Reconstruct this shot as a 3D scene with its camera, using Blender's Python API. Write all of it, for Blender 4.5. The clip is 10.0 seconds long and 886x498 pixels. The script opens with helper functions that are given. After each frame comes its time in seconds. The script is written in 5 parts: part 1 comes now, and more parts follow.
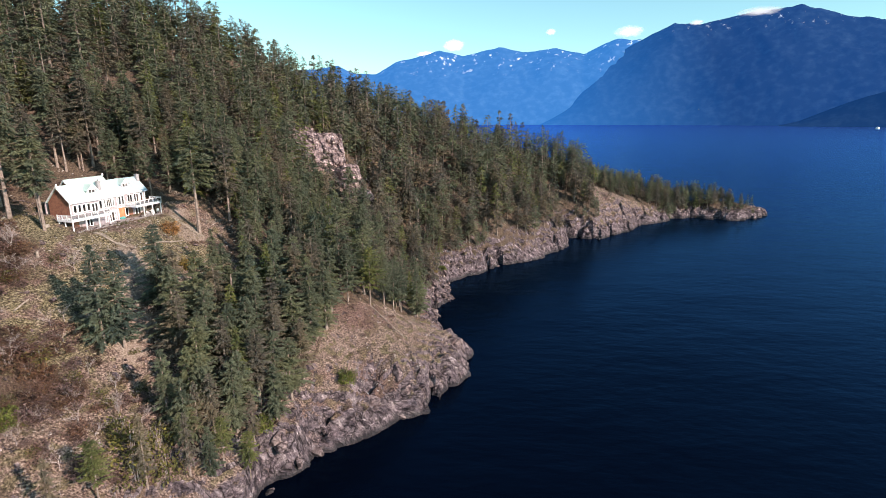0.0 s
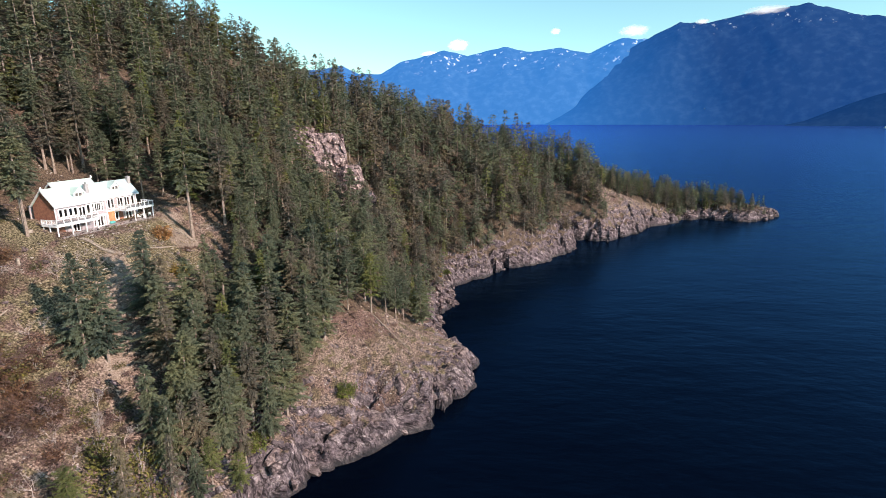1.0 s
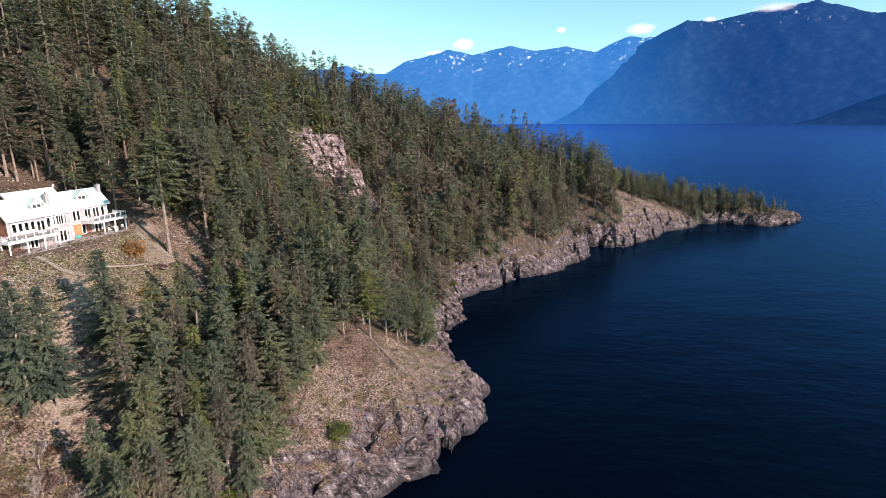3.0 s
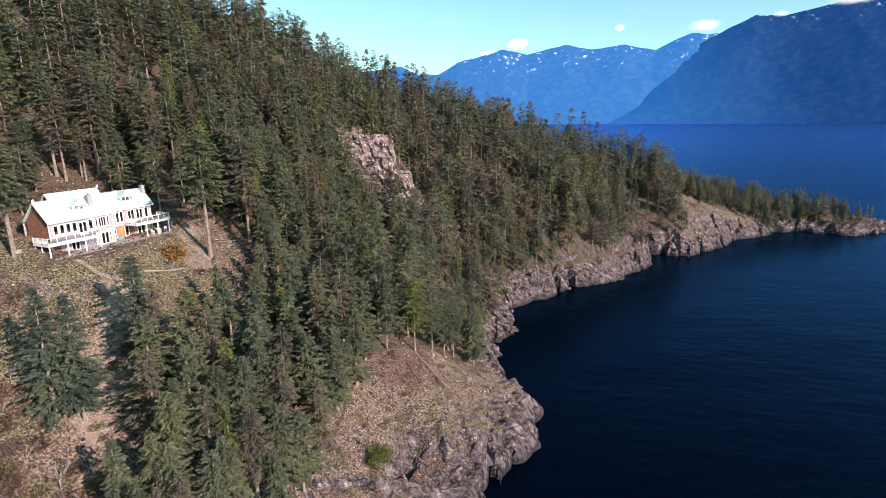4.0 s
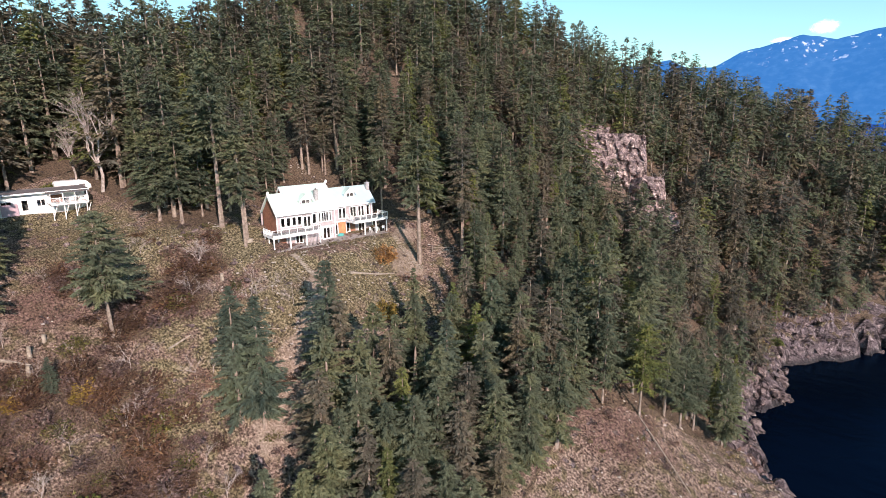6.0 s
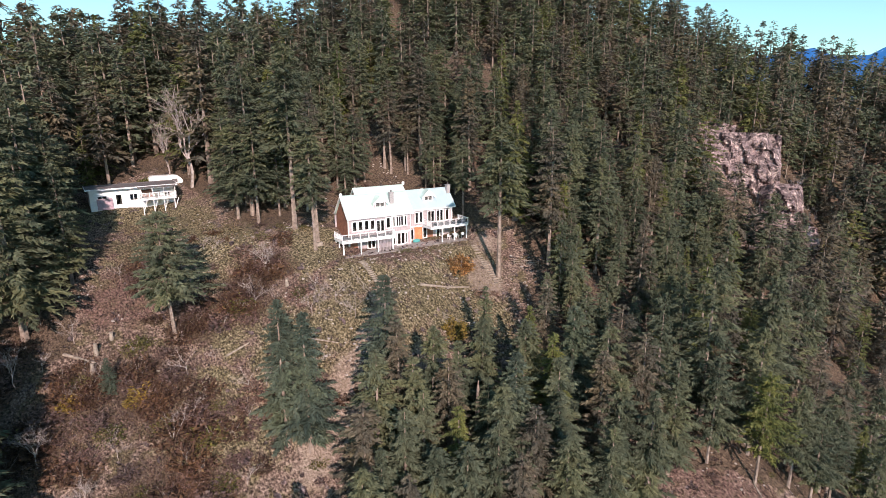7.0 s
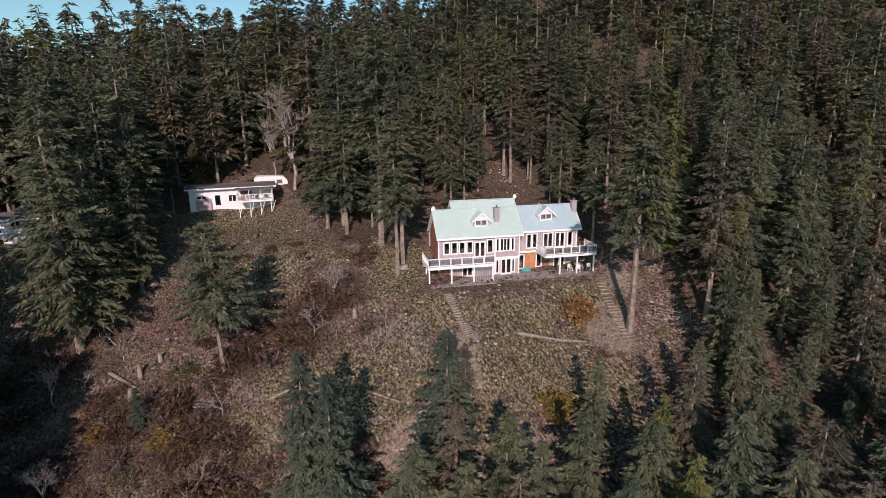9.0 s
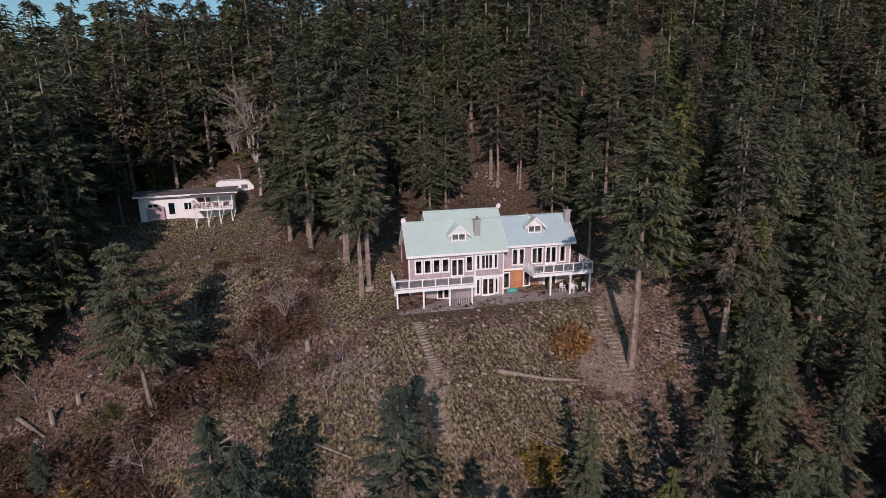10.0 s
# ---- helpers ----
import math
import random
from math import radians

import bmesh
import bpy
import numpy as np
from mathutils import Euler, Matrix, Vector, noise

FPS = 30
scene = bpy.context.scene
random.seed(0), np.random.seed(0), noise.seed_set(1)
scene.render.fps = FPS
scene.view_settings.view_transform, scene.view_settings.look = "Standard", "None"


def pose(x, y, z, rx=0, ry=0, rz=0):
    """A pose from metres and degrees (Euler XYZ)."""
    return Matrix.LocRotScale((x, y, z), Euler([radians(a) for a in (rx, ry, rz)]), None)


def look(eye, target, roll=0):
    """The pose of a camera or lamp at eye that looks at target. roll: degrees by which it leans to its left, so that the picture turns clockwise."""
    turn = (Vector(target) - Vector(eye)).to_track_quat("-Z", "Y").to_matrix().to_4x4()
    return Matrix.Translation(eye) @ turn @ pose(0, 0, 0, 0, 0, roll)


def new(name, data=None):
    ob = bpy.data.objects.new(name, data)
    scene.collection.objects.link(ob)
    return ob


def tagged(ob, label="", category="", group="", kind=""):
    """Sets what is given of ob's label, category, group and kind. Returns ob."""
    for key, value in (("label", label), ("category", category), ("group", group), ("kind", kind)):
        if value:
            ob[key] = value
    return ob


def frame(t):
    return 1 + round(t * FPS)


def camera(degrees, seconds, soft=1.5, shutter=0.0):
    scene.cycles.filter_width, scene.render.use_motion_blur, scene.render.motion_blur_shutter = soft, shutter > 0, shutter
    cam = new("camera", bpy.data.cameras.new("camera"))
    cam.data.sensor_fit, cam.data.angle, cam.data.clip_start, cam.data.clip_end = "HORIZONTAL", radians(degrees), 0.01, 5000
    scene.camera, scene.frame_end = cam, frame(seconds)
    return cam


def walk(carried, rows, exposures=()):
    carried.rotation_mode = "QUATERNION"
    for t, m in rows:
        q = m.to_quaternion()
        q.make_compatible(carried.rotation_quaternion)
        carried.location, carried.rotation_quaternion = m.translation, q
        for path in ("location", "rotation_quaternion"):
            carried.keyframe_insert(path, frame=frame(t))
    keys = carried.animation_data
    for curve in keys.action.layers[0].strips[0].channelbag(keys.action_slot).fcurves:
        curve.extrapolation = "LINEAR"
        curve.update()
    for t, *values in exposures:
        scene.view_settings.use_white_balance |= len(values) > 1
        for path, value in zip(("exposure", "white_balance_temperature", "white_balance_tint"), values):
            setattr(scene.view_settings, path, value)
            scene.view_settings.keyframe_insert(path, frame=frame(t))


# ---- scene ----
cam = camera(79.4, 10.0, 0.8)
PATH = [
    (0, (0.852, -2.31, 62.606), (0.817, -0.369, 62.123), -0.2),
    (0.5, (0.78, 0.772, 62.462), (0.737, 2.712, 61.979), -0.2),
    (1, (0.707, 3.821, 62.409), (0.656, 5.761, 61.926), -0.3),
    (1.5, (0.477, 7.094, 62.566), (0.418, 9.034, 62.082), -0.3),
    (2, (0.369, 10.409, 62.589), (0.305, 12.348, 62.104), -0.4),
    (3.5, (-0.437, 22.169, 62.365), (-0.519, 24.107, 61.881), -0.5),
    (4, (-0.875, 26.621, 62.104), (-1.131, 28.545, 61.623), -0.6),
    (4.5, (-1.305, 31.186, 61.921), (-1.808, 33.061, 61.44), -0.6),
    (5, (-1.538, 35.702, 62.102), (-2.267, 37.501, 61.62), -0.5),
    (5.5, (-2.398, 40.472, 61.985), (-3.3, 42.191, 61.502), -0.5),
    (6, (-3.628, 45.226, 61.791), (-4.706, 46.841, 61.31), -0.5),
    (7.5, (-8.39, 59.972, 62.4), (-9.884, 61.205, 61.898), -0.5),
    (8, (-10.852, 64.434, 61.956), (-12.463, 65.511, 61.461), -0.5),
    (8.5, (-13.707, 68.696, 61.647), (-15.405, 69.632, 61.156), -0.4),
    (9, (-16.898, 72.862, 61.603), (-18.609, 73.772, 61.109), -0.5),
    (9.5, (-20.257, 76.949, 61.585), (-21.971, 77.851, 61.086), -0.6),
    (10, (-23.931, 80.955, 61.585), (-25.647, 81.848, 61.08), -0.8),
]
walk(cam, [(t, look(e, g, r)) for t, e, g, r in PATH], exposures=[(0.0, 0.54, 7050, 25), (6.0, 0.45, 6950, 27), (7.5, 0.22, 6950, 30), (8.5, -0.06, 6950, 33), (9.0, -0.36, 6900, 34), (10.0, -0.78, 6750, 36)])

# ---- light ----
SUN_FROM = Vector((0.86, -0.51, 0.0)).normalized()
SUN_HEIGHT = 25.5
world = bpy.data.worlds.new("sky")
scene.world = world
world.use_nodes = True
wn = world.node_tree
sky = wn.nodes.new("ShaderNodeTexSky")
sky.sky_type, sky.sun_disc = "NISHITA", False
sky.sun_elevation = radians(SUN_HEIGHT)
sky.sun_rotation = math.atan2(SUN_FROM.x, SUN_FROM.y)
sky.air_density, sky.dust_density, sky.ozone_density = 1.0, 0.5, 1.2
tint = wn.nodes.new("ShaderNodeMix")
tint.data_type, tint.blend_type = "RGBA", "MULTIPLY"
tint.inputs[0].default_value = 1.0
tint.inputs[7].default_value = (0.68, 1.15, 1.08, 1.0)
wn.links.new(sky.outputs[0], tint.inputs[6])
wn.links.new(tint.outputs[2], wn.nodes["Background"].inputs[0])
wn.nodes["Background"].inputs[1].default_value = 0.135
sun = new("sun", bpy.data.lights.new("sun", "SUN"))
sun.data.energy, sun.data.angle, sun.data.color = 5.0, radians(0.5), (1.0, 0.92, 0.82)
sun.matrix_world = look(Vector((0, 0, 0)), -(SUN_FROM * math.cos(radians(SUN_HEIGHT)) + Vector((0, 0, math.sin(radians(SUN_HEIGHT))))))

# ---- materials ----


class Mat:
    """A node material, with short calls for its nodes."""

    def __init__(self, name, rough=0.8, metal=0.0, spec=0.5):
        self.m = bpy.data.materials.new(name)
        self.m.use_nodes = True
        self.t = self.m.node_tree
        self.b = self.t.nodes["Principled BSDF"]
        self.b.inputs["Roughness"].default_value = rough
        self.b.inputs["Metallic"].default_value = metal
        self.b.inputs["Specular IOR Level"].default_value = spec

    def put(self, sock, value):
        if isinstance(value, bpy.types.NodeSocket):
            self.t.links.new(value, sock)
        elif isinstance(value, (tuple, list)) and len(value) == 3 and sock.type == "RGBA":
            sock.default_value = (*value, 1.0)
        else:
            sock.default_value = value

    def node(self, kind, **ins):
        n = self.t.nodes.new("ShaderNode" + kind)
        for k, v in ins.items():
            self.put(n.inputs[k], v)
        return n

    def geo(self, out="Position"):
        return self.node("NewGeometry").outputs[out]

    def xyz(self, v, axis):
        return self.node("SeparateXYZ", Vector=v).outputs[axis]

    def noise(self, scale, detail=4.0, rough=0.55, at=None, out=0):
        n = self.node("TexNoise", Scale=scale, Detail=detail, Roughness=rough)
        self.put(n.inputs["Vector"], at if at is not None else self.geo())
        return n.outputs[out]

    def cells(self, scale, at=None, feature="F1", out="Distance"):
        n = self.node("TexVoronoi", Scale=scale)
        n.feature = feature
        self.put(n.inputs["Vector"], at if at is not None else self.geo())
        return n.outputs[out]

    def math(self, op, a, b=0.0):
        n = self.t.nodes.new("ShaderNodeMath")
        n.operation = op
        self.put(n.inputs[0], a)
        self.put(n.inputs[1], b)
        return n.outputs[0]

    def ramp(self, fac, *stops):
        n = self.node("ValToRGB", Fac=fac)
        e = n.color_ramp.elements
        while len(e) < len(stops):
            e.new(0.5)
        for el, (p, c) in zip(e, stops):
            el.position = p
            el.color = (*c, 1.0) if isinstance(c, tuple) else (c, c, c, 1.0)
        return n.outputs[0]

    def mix(self, fac, a, b, how="MIX"):
        n = self.t.nodes.new("ShaderNodeMix")
        n.data_type, n.blend_type = "RGBA", how
        self.put(n.inputs[0], fac)
        self.put(n.inputs[6], a)
        self.put(n.inputs[7], b)
        return n.outputs[2]

    def bump(self, height, strength, dist):
        n = self.node("Bump", Height=height, Strength=strength, Distance=dist)
        self.put(self.b.inputs["Normal"], n.outputs[0])
        return self

    def colour(self, c):
        self.put(self.b.inputs["Base Color"], c)
        return self


def mat_foliage(name, dark, light, warm, toned=True):
    """Needles or leaves: each bough has its own tone, paler towards its tips."""
    m = Mat(name, 0.7, 0.0, 0.3)
    own = m.node("ObjectInfo").outputs["Random"]
    isl = m.geo("Random Per Island")
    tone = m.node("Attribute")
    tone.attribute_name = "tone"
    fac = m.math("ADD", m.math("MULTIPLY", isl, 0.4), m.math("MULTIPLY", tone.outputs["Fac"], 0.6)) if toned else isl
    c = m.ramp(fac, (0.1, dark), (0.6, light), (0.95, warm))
    shade = m.ramp(m.noise(0.13, 2.0), (0.36, (0.6, 0.66, 0.7)), (0.5, (1.0, 1.0, 1.0)), (0.64, (1.3, 1.2, 0.98)))
    c = m.mix(1.0, c, shade, "MULTIPLY")
    c = m.mix(m.math("MULTIPLY", own, 0.3), c, warm)
    m.colour(c)
    through_leaf = m.node("BsdfTranslucent", Color=c)
    both = m.node("MixShader", Fac=0.3)
    m.t.links.new(m.b.outputs[0], both.inputs[1])
    m.t.links.new(through_leaf.outputs[0], both.inputs[2])
    m.t.links.new(both.outputs[0], m.t.nodes["Material Output"].inputs["Surface"])
    return m.m


def mat_bark(name, a, b):
    m = Mat(name, 0.9, 0.0, 0.2)
    n = m.noise(2.2, 5.0)
    m.colour(m.ramp(n, (0.3, a), (0.7, b))).bump(m.noise(9.0), 0.6, 0.05)
    return m.m


def rock_grain(m):
    """Slanting coordinates in which the rock splits into long, uneven blocks."""
    turned = m.node("Mapping", Vector=m.geo())
    turned.inputs["Rotation"].default_value = (0.5, 0.35, 0.9)
    turned.inputs["Scale"].default_value = (0.4, 1.0, 0.75)
    warp = m.node("VectorMath", Vector=m.noise(0.5, 3.0, 0.55, turned.outputs[0], 1))
    warp.operation = "SCALE"
    warp.inputs["Scale"].default_value = 1.6
    at = m.node("VectorMath", Vector=turned.outputs[0])
    m.put(at.inputs[1], warp.outputs[0])
    return at.outputs[0]


def rock_colour(m, at):
    """Pinkish grey rock, streaked along its grain, with dark slanting fissures and pale scars."""
    block = m.xyz(m.cells(0.6, at, out="Color"), 0)
    c = m.ramp(m.noise(0.9, 8.0, 0.74, at), (0.38, (0.045, 0.035, 0.04)), (0.48, (0.128, 0.096, 0.103)), (0.56, (0.205, 0.158, 0.163)), (0.66, (0.42, 0.342, 0.335)))
    c = m.mix(0.45, c, m.ramp(block, (0.0, 0.5), (1.0, 1.5)), "MULTIPLY")
    c = m.mix(0.8, c, m.ramp(m.noise(4.2, 6.0, 0.75, at), (0.38, 0.3), (0.47, 0.9), (0.58, 1.15), (0.68, 1.8)), "MULTIPLY")
    long = m.node("Mapping", Vector=at)
    long.inputs["Scale"].default_value = (0.35, 1.0, 0.6)
    for size, wide, dark in ((0.45, 0.035, 0.1), (1.5, 0.03, 0.45)):
        line = m.math("ABSOLUTE", m.math("SUBTRACT", m.noise(size, 3.0, 0.6, long.outputs[0]), 0.5))
        c = m.mix(0.9, c, m.ramp(line, (0.0, dark), (wide, 1.0)), "MULTIPLY")
    return c


def rock_relief(m, at):
    long = m.node("Mapping", Vector=at)
    long.inputs["Scale"].default_value = (0.35, 1.0, 0.6)
    return m.math("ADD", m.math("ADD", m.math("MULTIPLY", m.cells(0.6, long.outputs[0]), -2.0), m.math("MULTIPLY", m.noise(0.9, 8.0, 0.74, at), 1.3)), m.math("MULTIPLY", m.cells(1.9, at), -0.5))


def mat_ground():
    m = Mat("hillside", 0.95, 0.0, 0.15)
    p = m.geo()
    z = m.xyz(p, 2)
    up = m.xyz(m.geo("True Normal"), 2)
    big, mid, fine = m.noise(0.07, 3.0), m.noise(0.45, 4.0), m.noise(3.2, 6.0, 0.62)
    streak = m.node("Mapping", Vector=p)
    streak.inputs["Scale"].default_value = (0.5, 1.0, 0.3)
    blade = m.noise(5.0, 5.0, 0.65, streak.outputs[0])
    fine = m.math("ADD", m.math("MULTIPLY", fine, 0.6), m.math("MULTIPLY", blade, 0.4))
    grass = m.ramp(fine, (0.4, (0.03, 0.02, 0.017)), (0.5, (0.165, 0.113, 0.092)), (0.61, (0.4, 0.295, 0.24)))
    moss = m.ramp(fine, (0.4, (0.026, 0.022, 0.012)), (0.62, (0.22, 0.178, 0.1)))
    rust = m.ramp(fine, (0.4, (0.032, 0.017, 0.016)), (0.62, (0.23, 0.132, 0.112)))
    c = m.mix(m.ramp(mid, (0.5, 0.0), (0.6, 0.85)), grass, moss)
    c = m.mix(m.ramp(m.noise(0.9, 3.0), (0.56, 0.0), (0.64, 0.5)), c, (0.05, 0.034, 0.026))
    c = m.mix(m.ramp(big, (0.52, 0.0), (0.64, 0.75)), c, rust)
    mossy = m.node("Attribute")
    mossy.attribute_name = "mossy"
    green = m.ramp(fine, (0.41, (0.022, 0.019, 0.011)), (0.5, (0.118, 0.101, 0.055)), (0.6, (0.36, 0.3, 0.195)))
    c = m.mix(m.ramp(m.math("ADD", mossy.outputs["Fac"], m.math("MULTIPLY", m.math("SUBTRACT", mid, 0.5), 1.6)), (0.35, 0.0), (0.7, 0.85)), c, green)
    litter = m.ramp(fine, (0.39, (0.03, 0.021, 0.016)), (0.63, (0.17, 0.12, 0.085)))
    shaded = m.node("Attribute")
    shaded.attribute_name = "wooded"
    c = m.mix(m.ramp(m.math("ADD", shaded.outputs["Fac"], m.math("MULTIPLY", m.math("SUBTRACT", mid, 0.5), 0.8)), (0.3, 0.0), (0.6, 0.9)), c, litter)
    worn = m.node("Attribute")
    worn.attribute_name = "bare_earth"
    c = m.mix(m.ramp(m.math("ADD", worn.outputs["Fac"], m.math("MULTIPLY", m.math("SUBTRACT", mid, 0.5), 1.2)), (0.35, 0.0), (0.6, 0.9)), c, m.ramp(fine, (0.35, (0.13, 0.09, 0.07)), (0.65, (0.42, 0.33, 0.27))))
    grain = rock_grain(m)
    stone = rock_colour(m, grain)
    # bare rock: steep faces, and the wave-washed band above the sea
    low = m.ramp(m.math("ADD", m.math("MULTIPLY", z, 0.05), m.math("MULTIPLY", m.math("SUBTRACT", mid, 0.5), 0.5)), (0.22, 1.0), (0.29, 0.0))
    steep = m.ramp(m.math("ADD", up, m.math("MULTIPLY", m.math("SUBTRACT", mid, 0.5), 0.5)), (0.56, 1.0), (0.66, 0.0))
    spots = m.ramp(m.noise(0.7, 4.0), (0.62, 0.0), (0.66, 0.8))
    rock = m.math("MAXIMUM", m.math("MAXIMUM", low, steep), spots)
    c = m.mix(rock, c, stone)
    wet = m.ramp(m.math("ADD", m.math("MULTIPLY", z, 0.2), m.math("MULTIPLY", m.math("SUBTRACT", fine, 0.5), 0.4)), (0.1, 1.0), (0.32, 0.0))
    c = m.mix(m.math("MULTIPLY", wet, 0.8), c, (0.03, 0.028, 0.03))
    m.colour(c)
    broken = m.math("MULTIPLY", m.math("MULTIPLY", rock_relief(m, grain), 2.2), rock)
    m.bump(m.math("ADD", m.math("ADD", fine, m.math("MULTIPLY", m.noise(0.8, 5.0, 0.65), 1.0)), broken), 0.85, 0.4)
    return m.m


def mat_water():
    """Deep dark water under a rippled surface; gloss grows with the grazing angle."""
    m = Mat("sea", 0.5)
    t = m.t
    t.nodes.remove(m.b)
    stretch = m.node("Mapping", Vector=m.geo())
    stretch.inputs["Scale"].default_value = (0.5, 1.0, 1.0)
    stretch.inputs["Rotation"].default_value = (0, 0, 0.3)
    w = m.math("ADD", m.noise(0.35, 3.0, 0.5, stretch.outputs[0]), m.math("MULTIPLY", m.noise(0.05, 2.0, 0.5, stretch.outputs[0]), 3.0))
    n = m.node("Bump", Height=w, Strength=0.36, Distance=0.5).outputs[0]
    deep = m.node("BsdfDiffuse", Color=(0.0005, 0.0014, 0.0045, 1.0))
    # blue tint in the gloss stands in for haze over the far water
    gloss = m.node("BsdfGlossy", Color=(0.165, 0.5, 0.96, 1.0), Roughness=0.24, Normal=n)
    mix = m.node("MixShader", Fac=m.node("Fresnel", IOR=1.165, Normal=n).outputs[0])
    t.links.new(deep.outputs[0], mix.inputs[1])
    t.links.new(gloss.outputs[0], mix.inputs[2])
    t.links.new(mix.outputs[0], t.nodes["Material Output"].inputs["Surface"])
    return m.m


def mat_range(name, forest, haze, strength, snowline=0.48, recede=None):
    """Distant mountainside: dark forest, pale rock and snow high up; a blue surface glow stands in for kilometres of
    lit air.
    """
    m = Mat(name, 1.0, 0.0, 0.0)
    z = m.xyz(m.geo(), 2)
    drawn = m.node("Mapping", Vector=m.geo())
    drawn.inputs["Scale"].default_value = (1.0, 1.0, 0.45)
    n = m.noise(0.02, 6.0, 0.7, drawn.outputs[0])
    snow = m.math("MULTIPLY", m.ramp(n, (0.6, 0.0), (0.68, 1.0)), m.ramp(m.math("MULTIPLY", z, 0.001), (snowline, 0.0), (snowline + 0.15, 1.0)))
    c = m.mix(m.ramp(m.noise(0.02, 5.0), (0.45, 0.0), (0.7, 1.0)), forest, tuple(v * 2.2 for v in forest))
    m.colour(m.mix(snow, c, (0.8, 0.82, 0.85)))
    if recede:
        # the painted haze brightens leftwards, as on a receding flank
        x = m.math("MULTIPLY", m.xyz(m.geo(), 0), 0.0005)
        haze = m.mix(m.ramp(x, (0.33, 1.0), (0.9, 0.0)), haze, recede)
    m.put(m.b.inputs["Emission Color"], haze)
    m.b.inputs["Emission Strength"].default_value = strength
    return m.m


def mat_plain(name, a, b, rough=0.7, scale=3.0, metal=0.0, relief=0.15):
    m = Mat(name, rough, metal)
    at = m.node("TexCoord").outputs["Object"]
    n = m.noise(scale, 5.0, 0.6, at)
    m.colour(m.ramp(n, (0.3, a), (0.7, b))).bump(m.noise(scale * 6, 4.0, 0.6, at), relief, 0.02)
    return m.m


M_FIR = mat_foliage("fir_needles", (0.036, 0.047, 0.03), (0.132, 0.152, 0.096), (0.19, 0.2, 0.125))
M_BARK = mat_bark("fir_bark", (0.13, 0.098, 0.082), (0.34, 0.265, 0.22))
M_GROUND = mat_ground()
M_SEA = mat_water()
M_RANGE = mat_range("forested_mountainside_haze_glow", (0.008, 0.016, 0.024), (0.004, 0.066, 0.27), 0.58, 0.6, recede=(0.012, 0.21, 0.68))
M_FAR = mat_range("far_mountainside_haze_glow", (0.014, 0.026, 0.035), (0.016, 0.20, 0.60), 0.74, 0.36)
M_WHITE = mat_plain("white_paint", (0.72, 0.71, 0.71), (0.84, 0.83, 0.83))
# right wing's roof: same metal, a sky reflection's blue put into its colour
M_ROOF_SKY_TINT = mat_plain("pale_metal_roof_sky_tint", (0.46, 0.6, 0.64), (0.53, 0.67, 0.71), 0.32, 1.0, 0.25, 0.03)
M_ROOF = mat_plain("pale_metal_roof", (0.5, 0.64, 0.595), (0.58, 0.71, 0.66), 0.35, 1.0, 0.2, 0.03)

# ---- terrain ----
# front shore from south to the point, then the hidden back shore
SHORE = [(-200, -260), (-120, -130), (-80, -50), (-62, 5), (-46, 38), (-36, 60), (-28.8, 74.6), (-24.4, 80), (-21, 88.4), (-16.2, 92.2), (-11.2, 99),
         (-4, 101), (0.8, 111.7), (5.4, 120.3), (6.4, 130), (0.8, 140), (-4.6, 154), (-4.2, 164), (-0.3, 177), (-1, 195), (8, 205), (26, 222), (37, 229), (57.8, 252),
         (62, 272), (77, 270), (93.6, 285), (114, 308), (141, 326), (150, 331), (160, 326), (175, 321), (190, 326), (208, 340),
         (200, 354), (172, 364), (150, 362), (126, 368), (96, 372), (60, 395), (-30, 500), (-250, 640), (-700, 700), (-700, -260)]
# heights known at places on the hillside: x, y, z
KNOWN = [(-74, 101, 39.8), (-73, 115, 40), (-71, 124, 40), (-88, 114, 43), (-60, 120, 36.2), (-63, 102, 37.0), (-62, 111, 35.3), (-54, 110, 30.7), (-60, 90, 28.3),
         (-72, 83, 31.6), (-80, 77, 32.5), (-80, 68, 31.4), (-80, 92, 39.5), (-110, 86, 43.4), (-119, 82, 46.5), (-114, 53, 43.5), (-41, 96, 19.5),
         (-13, 128, 12.6), (-57, 218, 52), (-124, 226, 104), (-104, 258, 95), (-60, 292, 73), (0, 308, 49), (31, 301, 37),
         (72, 300, 20), (100, 306, 17), (100, 330, 17), (130, 338, 11), (155, 340, 6.5), (178, 337, 5), (196, 339, 2.5), (-200, 75, 66), (-150, 175, 104), (-105, 160, 74), (-45, 200, 38), (-20, 200, 14)]


def shore_distance(px, py):
    """Distance to the shore line, positive on land."""
    a = np.array(SHORE, float)
    b = np.roll(a, -1, 0)
    best = np.full(px.shape, 1e9)
    inside = np.zeros(px.shape, bool)
    for (ax, ay), (bx, by) in zip(a, b):
        dx, dy = bx - ax, by - ay
        t = np.clip(((px - ax) * dx + (py - ay) * dy) / (dx * dx + dy * dy), 0, 1)
        best = np.minimum(best, (px - ax - t * dx) ** 2 + (py - ay - t * dy) ** 2)
        if ay != by:
            inside ^= ((ay > py) != (by > py)) & (px < ax + (py - ay) / (by - ay) * dx)
    return np.where(inside, 1, -1) * np.sqrt(best)


def lattice(ix, iy, seed):
    h = np.sin(ix * 127.1 + iy * 311.7 + seed * 74.7) * 43758.5453
    return h - np.floor(h)


